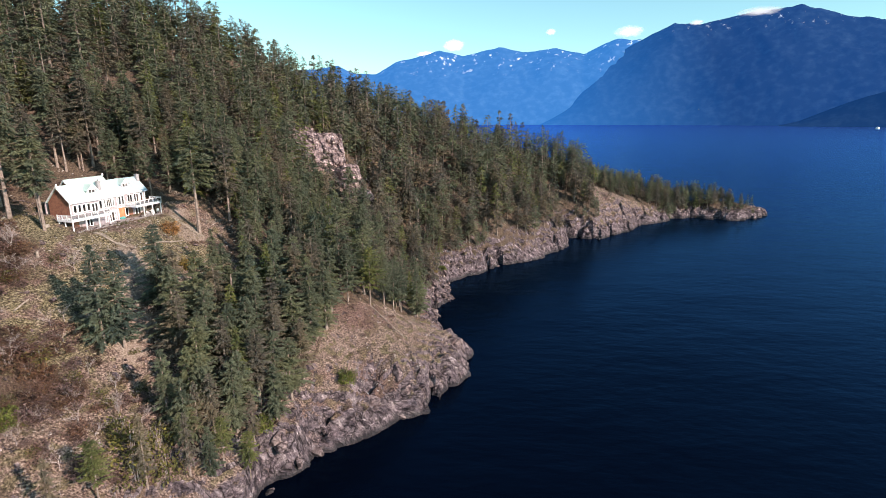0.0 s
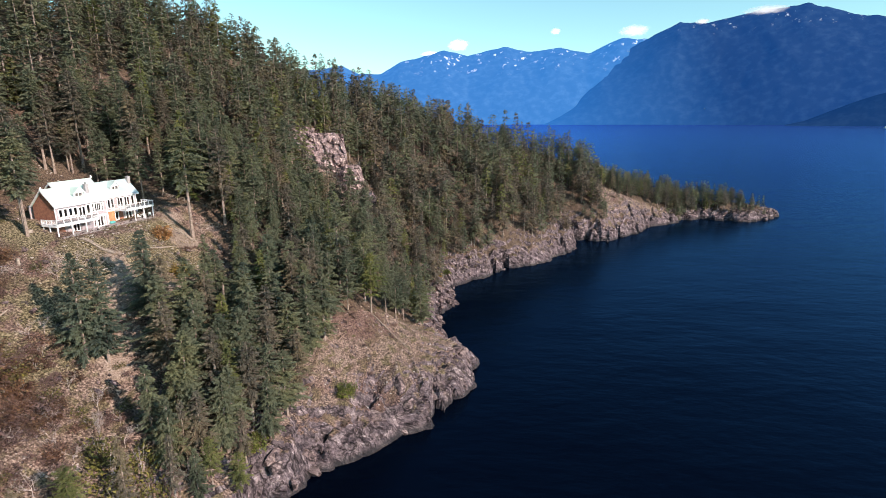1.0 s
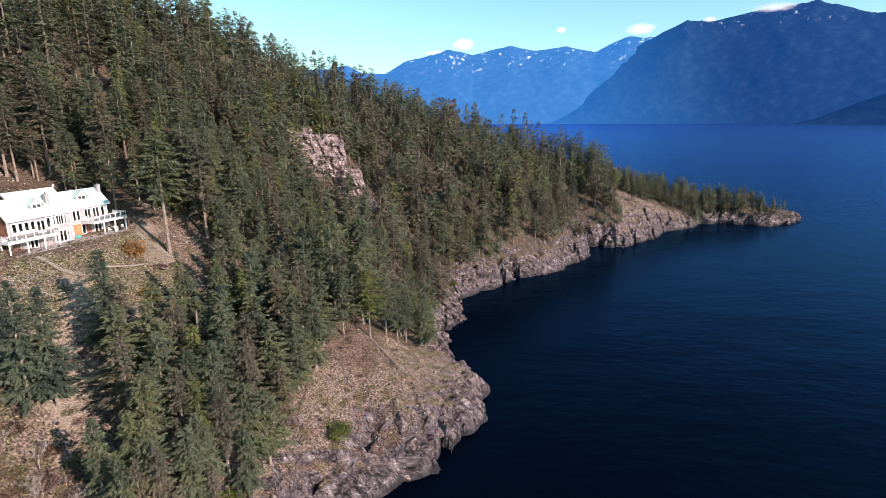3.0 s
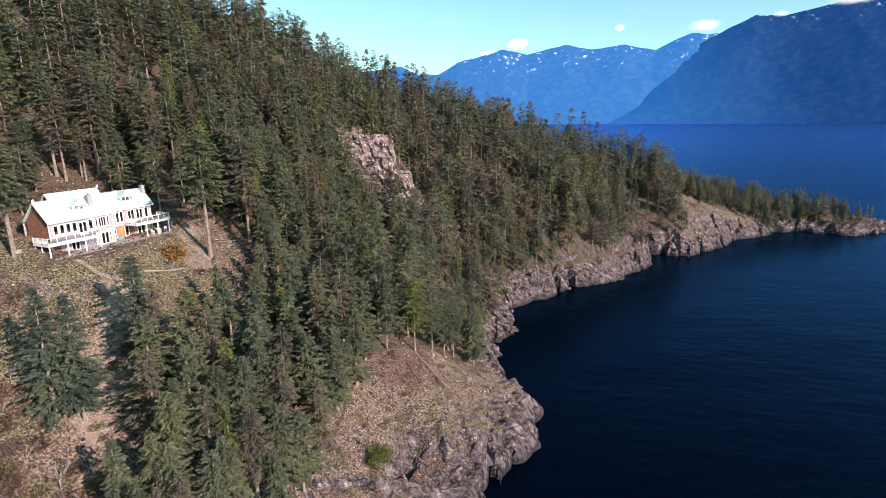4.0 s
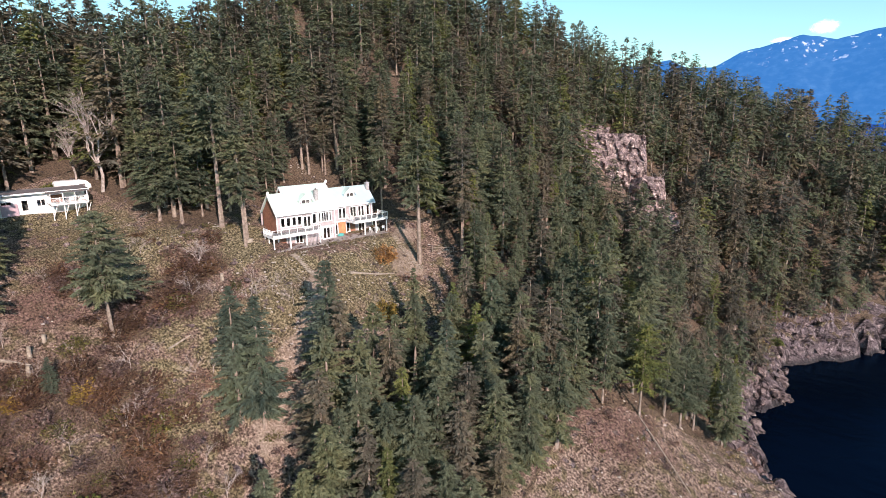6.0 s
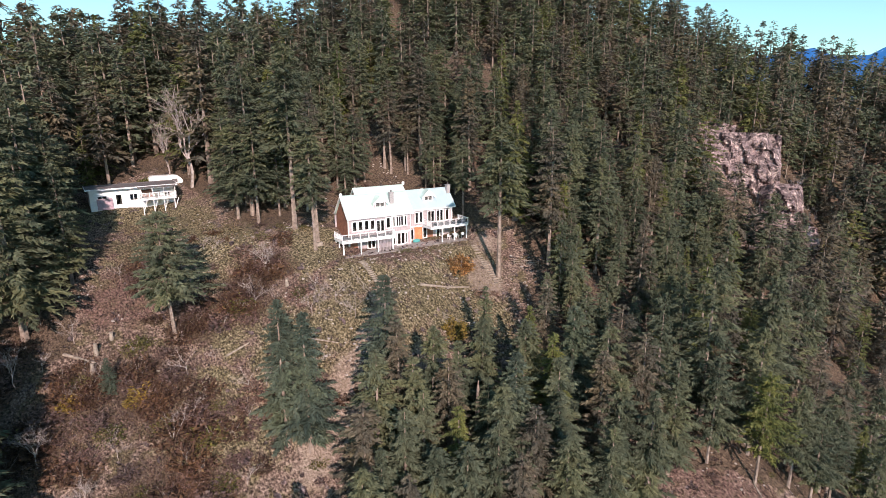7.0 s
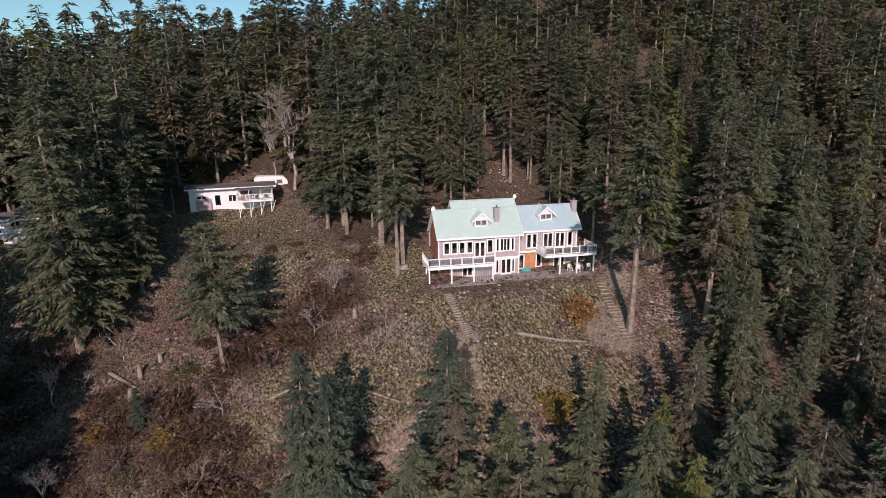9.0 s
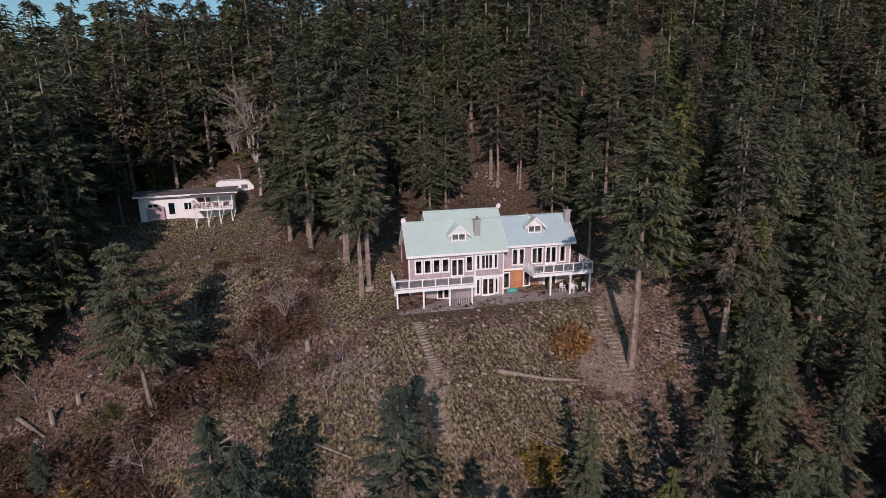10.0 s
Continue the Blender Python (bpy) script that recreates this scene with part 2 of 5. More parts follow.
def wave(px, py, size, seed=0, octaves=4, ridged=False):
    """Smooth value noise, about -1 to 1 (ridged: 0 to 1)."""
    total, amp, norm = 0.0, 1.0, 0.0
    for k in range(octaves):
        x, y = px / size * 2 ** k + 17.3 * k, py / size * 2 ** k - 9.1 * k
        ix, iy = np.floor(x), np.floor(y)
        u, v = x - ix, y - iy
        u, v = u * u * (3 - 2 * u), v * v * (3 - 2 * v)
        n = (lattice(ix, iy, seed) * (1 - u) + lattice(ix + 1, iy, seed) * u) * (1 - v) + (lattice(ix, iy + 1, seed) * (1 - u) + lattice(ix + 1, iy + 1, seed) * u) * v
        n = 2 * n - 1
        total, norm, amp = total + amp * ((1 - np.abs(n) * 1.6) if ridged else n), norm + amp, amp * 0.5
    return total / norm


def coast_profile(d):
    land = 3.5 * (1 - np.exp(-np.maximum(d, 0) / 2.0)) + 0.58 * np.minimum(np.maximum(d, 0), 62) + 0.22 * np.maximum(d - 62, 0) * np.exp(-np.maximum(d - 62, 0) / 260)
    return np.where(d > 0, land, np.maximum(1.1 * d, -8))


_k = np.array(KNOWN, float)
_near = np.exp(-np.hypot(_k[:, None, 0] - _k[None, :, 0], _k[:, None, 1] - _k[None, :, 1]) / 40.0)
_gain = np.linalg.solve(_near + 0.03 * np.eye(len(_k)), _k[:, 2] - coast_profile(shore_distance(_k[:, 0], _k[:, 1])))


def land_height(px, py, detail=True):
    px, py = np.asarray(px, float), np.asarray(py, float)
    d = shore_distance(px, py)
    if detail:
        # clefts and ledges of the shore rock
        cleft = np.clip(wave(px * 0.9 + py * 0.35, py * 0.5 - px * 0.3, 8.5, 12, 2, True) - 0.6, 0, 1)
        d = d + np.where(np.abs(d) < 25, 1.8 * wave(px, py, 11.0, 3, 3) + 0.5 * wave(px, py, 2.8, 4, 2) - 12.0 * cleft * np.clip(1.4 - np.abs(d) / 9, 0, 1), 0)
    z = coast_profile(d)
    fix = sum(g * np.exp(-np.hypot(px - x, py - y) / 40.0) for g, (x, y, _) in zip(_gain, KNOWN))
    z = z + fix * np.clip(d / 12, 0, 1)
    if detail:
        z = z + np.where(d > -2, 0.45 * wave(px, py, 11, 1) + 0.28 * wave(px, py, 2.5, 2, 3), 0)
        rocky = np.clip(1 - np.abs(d - 3) / 12, 0, 1)
        rough = 1.9 * wave(px + 0.7 * py, py * 0.45 - 0.35 * px, 7.5, 7, 3, True) + 0.8 * wave(px, py, 2.6, 8, 3) + 0.7 * wave(px - 0.5 * py, py * 0.6, 3.6, 13, 2, True)
        step = 0.9 + 0.4 * wave(px, py, 14, 9, 1)
        terrace = (np.floor(z / step) + np.clip((z / step - np.floor(z / step)) * 2.6 - 1.2, 0, 1)) * step
        # upright joints split the rock into slanting ribs
        rib = (px * 0.55 - py * 0.83) / 3.4 + 0.8 * wave(px, py, 9.0, 15, 2)
        saw = rib - np.floor(rib)
        rough = 0.55 * rough + 3.4 * np.where(saw < 0.85, saw, (1 - saw) * 5.667) * (0.55 + 0.45 * wave(px, py, 13.0, 16, 1))
        cross = (px * 0.8 + py * 0.6) / 5.2 + 0.7 * wave(px, py, 7.0, 18, 2)
        notch = cross - np.floor(cross)
        rough = rough + 1.3 * np.where(notch < 0.88, notch, (1 - notch) * 7.33) - 0.7
        z = np.where(d > -1, z + np.clip(d + 1, 0, 1) * rocky * (0.35 * (terrace - z) + rough - np.where(px > 120, 0.7, 1.1)), z)
        # level ground under the houses
        for hx, hy, hz, hr in ((-73.5, 113.0, 40.0, 6.5), (-72.5, 106.0, 39.95, 4.0), (-70.5, 121.0, 40.0, 4.0), (-119.5, 82.0, 46.0, 5.0), (-119.0, 51.0, 43.6, 6.0)):
            w = np.clip(1.6 - np.hypot(px - hx, py - hy) / hr, 0, 1)
            w = w * w * (3 - 2 * w)
            z = z * (1 - w) + hz * w
    return z
# ---- end of terrain ----


def mesh_from(name, verts, faces, material, smooth=False, tone=None):
    me = bpy.data.meshes.new(name)
    verts, faces = np.asarray(verts, np.float32), np.asarray(faces, np.int32)
    me.vertices.add(len(verts))
    me.vertices.foreach_set("co", verts.ravel())
    n = faces.shape[1]
    me.loops.add(faces.size)
    me.loops.foreach_set("vertex_index", faces.ravel())
    me.polygons.add(len(faces))
    me.polygons.foreach_set("loop_start", np.arange(0, faces.size, n, dtype=np.int32))
    me.polygons.foreach_set("loop_total", np.full(len(faces), n, np.int32))
    me.polygons.foreach_set("use_smooth", np.full(len(faces), smooth))
    me.update(calc_edges=True)
    me.materials.append(material)
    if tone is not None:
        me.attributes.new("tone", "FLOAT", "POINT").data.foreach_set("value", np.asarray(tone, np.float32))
    return me


def grid_faces(nx, ny):
    i = np.arange(nx * ny).reshape(ny, nx)
    return np.stack([i[:-1, :-1], i[:-1, 1:], i[1:, 1:], i[1:, :-1]], -1).reshape(-1, 4)


def spread(lo, hi, step, far_lo, far_hi):
    """Even steps from lo to hi, then ever longer ones out to far_lo and far_hi."""
    out = list(np.arange(lo, hi, step))
    s = step
    while out[-1] < far_hi:
        s *= 1.12
        out.append(out[-1] + s)
    s = step
    while out[0] > far_lo:
        s *= 1.12
        out.insert(0, out[0] - s)
    return np.array(out)


def finer(line, lo, hi):
    """Halves the steps of a grid line between lo and hi."""
    mids = (line[:-1] + line[1:]) / 2
    return np.sort(np.concatenate([line, mids[(mids > lo) & (mids < hi)]]))


gx, gy = finer(spread(-130, 212, 1.0, -690, 230), -48, 14), finer(spread(45, 354, 1.0, -250, 690), 66, 142)
GX, GY = np.meshgrid(gx, gy)
GZ = land_height(GX, GY)
LAND = grid_faces(len(gx), len(gy))
LAND = LAND[GZ.ravel()[LAND].max(1) > -6.0]
ground = new("ground", mesh_from("ground", np.stack([GX, GY, GZ], -1).reshape(-1, 3), LAND, M_GROUND, False))
tagged(ground, "steep hillside of dry grass, moss and bare rock falling to the sea", "hillside", kind="structure")
water = new("water", mesh_from("water", [(-4900, -4900, 0), (4900, -4900, 0), (4900, 4900, 0), (-4900, 4900, 0)], [(0, 1, 2, 3)], M_SEA))
tagged(water, "dark calm sea with faint ripples", "sea", kind="structure")


def mountain(name, crest, near, far, material, seed, rough):
    """A range seen from the water: crest holds (bearing, elevation) in degrees."""
    az = np.linspace(crest[0][0], crest[-1][0], 420)
    top = np.interp(az, [c[0] for c in crest], [c[1] for c in crest])
    rows = 70
    t = np.linspace(0, 1.25, rows)
    A, T = np.meshgrid(az, t)
    R = near + (far - near) * T
    peak = np.tan(np.radians(top))[None, :] * (near + (far - near)) + 62
    up = np.where(T <= 1, T ** 0.85, 1 - (T - 1) * 2.0)
    U, V = A * 72.0, (R - near)
    bend = 90 * wave(U, V, 420, seed + 3, 3)
    gully = wave(U + 0.5 * V + bend, V * 0.8 + bend, 560, seed, 4, True) - 0.35
    spur = wave(U * 0.8 - V * 0.3, V * 0.5, 620, seed + 6, 3)
    body = np.sin(np.clip(T, 0, 1) * math.pi)
    Z = peak * up + body * peak * (rough * 0.22 * gully + 0.16 * spur) + peak * 0.014 * wave(U, V, 60, seed + 1, 4)
    Z = np.where(T == 0, -3, Z)
    X, Y = R * np.sin(np.radians(A)), R * np.cos(np.radians(A))
    return new(name, mesh_from(name, np.stack([X, Y, Z], -1).reshape(-1, 3), grid_faces(len(az), rows), material, True))


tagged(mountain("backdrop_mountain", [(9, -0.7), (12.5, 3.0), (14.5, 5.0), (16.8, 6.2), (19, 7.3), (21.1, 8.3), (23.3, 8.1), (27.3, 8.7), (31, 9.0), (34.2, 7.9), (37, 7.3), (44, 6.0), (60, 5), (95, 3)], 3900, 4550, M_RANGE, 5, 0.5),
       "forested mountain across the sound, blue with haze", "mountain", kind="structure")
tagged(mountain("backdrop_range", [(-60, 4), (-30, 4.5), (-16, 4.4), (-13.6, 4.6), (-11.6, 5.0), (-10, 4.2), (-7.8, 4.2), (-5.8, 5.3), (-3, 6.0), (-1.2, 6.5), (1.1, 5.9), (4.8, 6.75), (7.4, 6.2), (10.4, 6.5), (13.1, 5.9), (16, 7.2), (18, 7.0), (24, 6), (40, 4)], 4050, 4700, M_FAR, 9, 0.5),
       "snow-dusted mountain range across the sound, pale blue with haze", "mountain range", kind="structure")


# the ridge glows with a fainter haze colour than the ranges behind
M_HILL = mat_range("near_forested_ridge_haze_glow", (0.006, 0.012, 0.016), (0.003, 0.05, 0.2), 0.56, 0.9)
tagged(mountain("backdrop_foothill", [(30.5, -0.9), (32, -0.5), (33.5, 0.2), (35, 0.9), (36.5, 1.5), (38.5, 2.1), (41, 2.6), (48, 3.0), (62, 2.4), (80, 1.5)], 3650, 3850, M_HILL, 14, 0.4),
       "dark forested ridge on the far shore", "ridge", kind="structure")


# ---- trees ----
def sprays(P, turn, c, rng, thin=0.3, fall=-0.35, tilt=0.45, single=False):
    """Needle sprays or leaf tufts: a folded kite at each place P, pointing along its bearing."""
    m = len(P)
    F = np.stack([np.cos(turn), np.sin(turn), fall + rng.normal(0, 0.35, m)], -1)
    F *= (c / np.sqrt(1 + fall * fall))[:, None]
    W = np.stack([-np.sin(turn), np.cos(turn), rng.normal(0, tilt, m)], -1) * (c * thin)[:, None]
    if single:
        verts = np.stack([P - 0.3 * F + W, P - 0.3 * F - W, P + F], 1).reshape(-1, 3)
        return verts, np.arange(3 * m).reshape(-1, 3)
    S = np.stack([0 * c, 0 * c, -0.2 * c], -1)
    verts = np.stack([P - 0.35 * F, P + W + S + 0.1 * F, P + F, P - W + S + 0.1 * F], 1).reshape(-1, 3)
    b = np.arange(m)[:, None] * 4
    return verts, np.concatenate([b + np.array([[0, 1, 2]]), b + np.array([[0, 2, 3]])])


def tube(path, radii, sides=5):
    """A round bar along a path of points."""
    path = np.asarray(path, float)
    n = len(path)
    t = np.gradient(path, axis=0)
    t /= np.linalg.norm(t, axis=1)[:, None] + 1e-9
    ref = np.where(np.abs(t[:, 2:3]) > 0.9, np.array([[1.0, 0, 0]]), np.array([[0, 0, 1.0]]))
    a = np.cross(t, ref)
    a /= np.linalg.norm(a, axis=1)[:, None]
    b = np.cross(t, a)
    ang = np.arange(sides) * 2 * math.pi / sides
    v = (path[:, None] + np.asarray(radii)[:, None, None] * (a[:, None] * np.cos(ang)[None, :, None] + b[:, None] * np.sin(ang)[None, :, None])).reshape(-1, 3)
    f = []
    for k in range(n - 1):
        for j in range(sides):
            q = (k * sides + j, k * sides + (j + 1) % sides, (k + 1) * sides + (j + 1) % sides, (k + 1) * sides + j)
            f += [(q[0], q[1], q[2]), (q[0], q[2], q[3])]
    for j in range(1, sides - 1):
        f += [(0, j + 1, j), ((n - 1) * sides, (n - 1) * sides + j, (n - 1) * sides + j + 1)]
    return v, np.array(f)


def joined(pieces):
    vs, fs, k = [], [], 0
    for v, f in pieces:
        vs.append(v)
        fs.append(f + k)
        k += len(v)
    return np.concatenate(vs), np.concatenate(fs)


def stem(rng, h, r0, sides=6, rings=6, top=0.97, lean=0.01):
    z = np.linspace(-0.8, h * top, rings)
    rad = r0 * (1 - np.clip(z / h, 0, 1)) ** 0.8 + 0.015
    rad[0] *= 1.25
    bx, by = np.cumsum(rng.normal(0, lean * h / rings, rings)), np.cumsum(rng.normal(0, lean * h / rings, rings))
    bx[:2] = by[:2] = 0
    return tube(np.stack([bx, by, z], -1), rad, sides)


def conifer(seed, h, r, base, boughs, twigs, size, droop=0.3, limbs=True, power=0.75):
    """A fir: whorls of drooping boughs, each a flat frond of needle twigs, round a tapered trunk."""
    rng = np.random.default_rng(seed)
    tiers = 20
    u = rng.random(boughs) ** 0.85
    u = np.sort(np.clip((np.floor(u * tiers) + 0.5 + rng.normal(0, 0.42, boughs)) / tiers, 0, 1))
    az = np.arange(boughs) * 2.39996 + rng.normal(0, 0.5, boughs)
    zb = h * (base + (0.985 - base) * u)
    ln = r * ((1 - u) ** power * (0.5 + 0.6 * rng.random(boughs)) + 0.06)
    ln *= 1 + 0.2 * np.sin(az + seed) + 0.12 * np.sin(zb * 1.3 + seed)
    ln *= np.where(u < 0.12, 0.6 + 3 * u, 1.0)
    own = rng.random(boughs)
    n = np.maximum(5, (twigs * (0.3 + 0.9 * ln / r)).astype(int))
    idx = np.repeat(np.arange(boughs), n)
    m = len(idx)
    k = np.arange(m) - np.repeat(np.cumsum(n) - n, n)
    s = np.clip(0.12 + 0.9 * ((k + rng.random(m)) / n[idx]) ** 0.8, 0, 1)
    L = ln[idx]
    side = np.where(k % 2 == 0, 1.0, -1.0)
    dx, dy = np.cos(az[idx]), np.sin(az[idx])
    rise = (0.42 * (u[idx] - 0.25) + 0.08) + 0.25 * (own[idx] - 0.5)
    off = side * rng.random(m) * 0.2 * L * (1.05 - s) * 1.2
    P = np.stack([dx * L * s - dy * off, dy * L * s + dx * off, zb[idx] + L * s * rise - droop * L * s * s - 0.2 * np.abs(off) + rng.normal(0, 0.16, m) * size], -1)
    turn = az[idx] + side * (1.05 - 0.75 * s) + rng.normal(0, 0.3, m)
    c = size * (0.7 + 0.7 * rng.random(m)) * (0.55 + 0.5 * (1 - u[idx])) * (1.15 - 0.35 * s)
    fall = -0.15 - 0.9 * droop * s + rng.normal(0, 0.3, m)
    F = np.stack([np.cos(turn), np.sin(turn), fall], -1) * c[:, None]
    W = np.stack([-np.sin(turn), np.cos(turn), rng.normal(0, 0.65, m)], -1) * (c * (0.14 if limbs else 0.21) + 0.03)[:, None]
    B = P - 0.15 * F
    verts = np.stack([B + W, B - W, P + F], 1).reshape(-1, 3)
    faces = np.arange(3 * m).reshape(-1, 3)
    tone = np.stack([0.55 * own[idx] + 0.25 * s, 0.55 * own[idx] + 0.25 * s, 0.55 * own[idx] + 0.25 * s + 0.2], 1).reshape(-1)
    verts = np.concatenate([verts, [(0.07, 0, h * 0.94), (-0.05, 0.06, h * 0.94), (0, 0, h * 1.0)]])
    faces = np.concatenate([faces, [[3 * m, 3 * m + 1, 3 * m + 2]]])
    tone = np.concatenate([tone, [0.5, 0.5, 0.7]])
    wood = [stem(rng, h, 0.0095 * h + 0.06) if limbs else stem(rng, h, 0.0095 * h + 0.06, 4, 3)]
    if limbs:
        for j in range(int(20 * base) + 6):
            z = h * rng.uniform(0.08, 0.75)
            a = rng.uniform(0, 6.283)
            l = r * rng.uniform(0.2, 0.55) * (1 - z / h * 0.85)
            wood.append(tube([(0, 0, z), (l * 0.55 * math.cos(a), l * 0.55 * math.sin(a), z + l * 0.02), (l * math.cos(a), l * math.sin(a), z - l * 0.14)], (0.035, 0.022, 0.008), 3))
    return (verts, faces, tone, *joined(wood))


def bare_tree(seed, h, spread_=0.55, levels=5, r0=None, fan=3):
    """A leafless tree: limbs that fork again and again into fine twigs."""
    rng = np.random.default_rng(seed)
    out = []

    def grow(p, d, l, r, k):
        q = p + d * l * 0.5 + rng.normal(0, 0.05 * l, 3)
        e = p + d * l
        out.append(tube([p, q, e], (r, r * 0.8, r * 0.6), 5 if k > 2 else 3))
        if k:
            for _ in range(fan if k < levels else fan + 1):
                nd = d + rng.normal(0, spread_, 3) + np.array([0, 0, 0.18])
                nd /= np.linalg.norm(nd)
                st = p + d * l * rng.uniform(0.6, 1.0)
                grow(st, nd, l * rng.uniform(0.55, 0.85), r * 0.55, k - 1)

    grow(np.array([0, 0, -0.3]), np.array([0, 0, 1.0]), h * 0.32, r0 or h * 0.013, levels)
    return joined(out)


def bush_mesh(seed, tufts, size, twigs=24, thin=0.5):
    """A rounded, ragged bush one metre in radius: leaf tufts on thin stems."""
    rng = np.random.default_rng(seed)
    a, e = rng.uniform(0, 6.283, tufts), np.arccos(1 - rng.random(tufts) * 1.05)
    lump = 0.75 + 0.3 * np.sin(a * 3 + seed) * np.sin(e * 4 + seed)
    r = lump * (0.45 + 0.6 * rng.random(tufts) ** 0.5)
    P = np.stack([r * np.sin(e) * np.cos(a), r * np.sin(e) * np.sin(a), 0.95 * r * np.cos(e) + 0.05], -1)
    leaves = sprays(P, a + rng.normal(0, 1.0, tufts), size * (0.5 + rng.random(tufts)), rng, thin, 0.1)
    st = []
    for k in range(twigs):
        b, l, o = rng.uniform(0, 6.283), rng.uniform(0.55, 0.85), rng.uniform(0.1, 0.7)
        st.append(tube([(0, 0, -0.1), (0.5 * o * l * math.cos(b), 0.5 * o * l * math.sin(b), 0.55 * l), (o * l * math.cos(b), o * l * math.sin(b), l)], (0.014, 0.009, 0.004), 3))
    return (*leaves, *joined(st))


M_CEDAR = mat_foliage("cedar_sprays", (0.036, 0.05, 0.018), (0.135, 0.158, 0.055), (0.215, 0.205, 0.08))
M_BLUE = mat_foliage("blue_green_needles", (0.028, 0.046, 0.036), (0.1, 0.132, 0.1), (0.15, 0.17, 0.11))
M_DULL = mat_foliage("grey_brown_needles", (0.044, 0.038, 0.028), (0.158, 0.138, 0.104), (0.215, 0.184, 0.133))
M_RUST = mat_foliage("rust_leaves", (0.042, 0.022, 0.019), (0.115, 0.062, 0.048), (0.18, 0.108, 0.062), False)
M_MAUVE = mat_foliage("bare_brush", (0.05, 0.03, 0.03), (0.16, 0.1, 0.094), (0.26, 0.175, 0.15), False)
M_LEAF = mat_foliage("bright_green_leaves", (0.035, 0.048, 0.012), (0.11, 0.135, 0.03), (0.18, 0.19, 0.05), False)
M_OLIVE = mat_foliage("olive_leaves", (0.03, 0.035, 0.012), (0.11, 0.11, 0.035), (0.2, 0.17, 0.05), False)
M_GOLD = mat_foliage("golden_leaves", (0.14, 0.09, 0.02), (0.33, 0.215, 0.05), (0.42, 0.3, 0.09), False)
M_ORANGE = mat_foliage("orange_leaves", (0.17, 0.08, 0.03), (0.38, 0.185, 0.07), (0.46, 0.26, 0.11), False)
M_STRAW = mat_foliage("dry_grass", (0.06, 0.045, 0.026), (0.17, 0.13, 0.08), (0.32, 0.255, 0.165), False)
M_TWIG = mat_bark("grey_twigs", (0.22, 0.175, 0.16), (0.46, 0.39, 0.36))
M_PALE = mat_bark("weathered_wood", (0.17, 0.135, 0.11), (0.38, 0.32, 0.265))


def fir_kind(seed, r, base, needles, boughs=140, twigs=62, size=0.5, droop=0.22, power=0.62):
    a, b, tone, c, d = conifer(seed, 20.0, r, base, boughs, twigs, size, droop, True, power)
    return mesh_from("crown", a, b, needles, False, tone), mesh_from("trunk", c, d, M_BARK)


FIRS = {
    "fir": [fir_kind(11, 3.7, 0.12, M_FIR), fir_kind(12, 4.2, 0.2, M_FIR), fir_kind(13, 3.3, 0.08, M_FIR), fir_kind(14, 3.9, 0.26, M_FIR)],
    "tall": [fir_kind(21, 3.5, 0.38, M_FIR, 115), fir_kind(22, 3.8, 0.45, M_FIR, 110), fir_kind(23, 3.2, 0.33, M_DULL, 110, 54)],
    "blue": [fir_kind(31, 4.0, 0.06, M_BLUE, 170, 66), fir_kind(32, 3.7, 0.1, M_BLUE, 160, 66)],
    "dull": [fir_kind(41, 3.0, 0.15, M_DULL, 110, 46, 0.5), fir_kind(42, 3.6, 0.25, M_DULL, 105, 46, 0.5)],
    "cedar": [fir_kind(51, 3.0, 0.04, M_CEDAR, 140, 54, 0.5, 0.45)],
    "shore": [fir_kind(61, 4.2, 0.22, M_FIR, 120, 54, 0.54, 0.1, 0.4), fir_kind(62, 4.6, 0.3, M_CEDAR, 120, 54, 0.54, 0.1, 0.4)],
    "pine": [fir_kind(71, 5.2, 0.33, M_FIR, 150, 80, 0.5, 0.16, 0.5)],
}
FIR_LABELS = {
    "fir": "dark green fir tree standing on the slope", "tall": "tall dark fir with a long bare trunk", "blue": "dense blue-green young fir on the open slope",
    "dull": "thin grey-brown conifer with sparse needles", "cedar": "bright green cedar with drooping sprays", "shore": "broad round-topped green tree above the shore",
    "pine": "wide dark pine with a leaning bare trunk",
}
TREES = []


def plant(kind, x, y, h, k=0, wide=1.0, spin=None, lean=(0.0, 0.0)):
    tree = tagged(new(kind + "_tree" if kind not in ("fir", "tall", "blue", "dull", "shore") else ("shore_tree" if kind == "shore" else "fir_tree")), FIR_LABELS[kind], "tree", kind + " trees on the hillside")
    tree.empty_display_size = 0.2
    s = h / 20.0
    spin = (x * 1.7 + y * 2.3) % 6.283 if spin is None else spin
    tree.matrix_world = Matrix.LocRotScale((x, y, float(land_height(x, y)) - 0.1), Euler((lean[0], lean[1], spin)), (s * wide, s * wide, s))
    crown, trunk = FIRS[kind][k % len(FIRS[kind])]
    for nm, me in (("trunk", trunk), ("crown", crown)):
        new(nm, me).parent = tree
    TREES.append((x, y))
    return tree


# trees that stand clear of the wood
plant("blue", -58.6, 81.3, 18.4, 0, 1.15)
plant("blue", -56.2, 82.9, 17.8, 1, 1.15)
plant("blue", -54.3, 93.1, 17.2, 1, 1.25)
plant("dull", -56.5, 96.2, 11.5, 0, 1.15)
plant("pine", -79.6, 77.0, 18.0, 0, 1.15, 2.0, (0.05, -0.08))
plant("tall", -59.3, 120.9, 25.0, 1, 1.25)
plant("tall", -79.6, 99.4, 21.0, 0, 1.05)
plant("tall", -81.0, 100.8, 24.0, 2, 1.0)
plant("tall", -86.6, 100.0, 30.0, 1, 1.05)
plant("fir", -98.3, 95.6, 17.0, 1, 1.3)
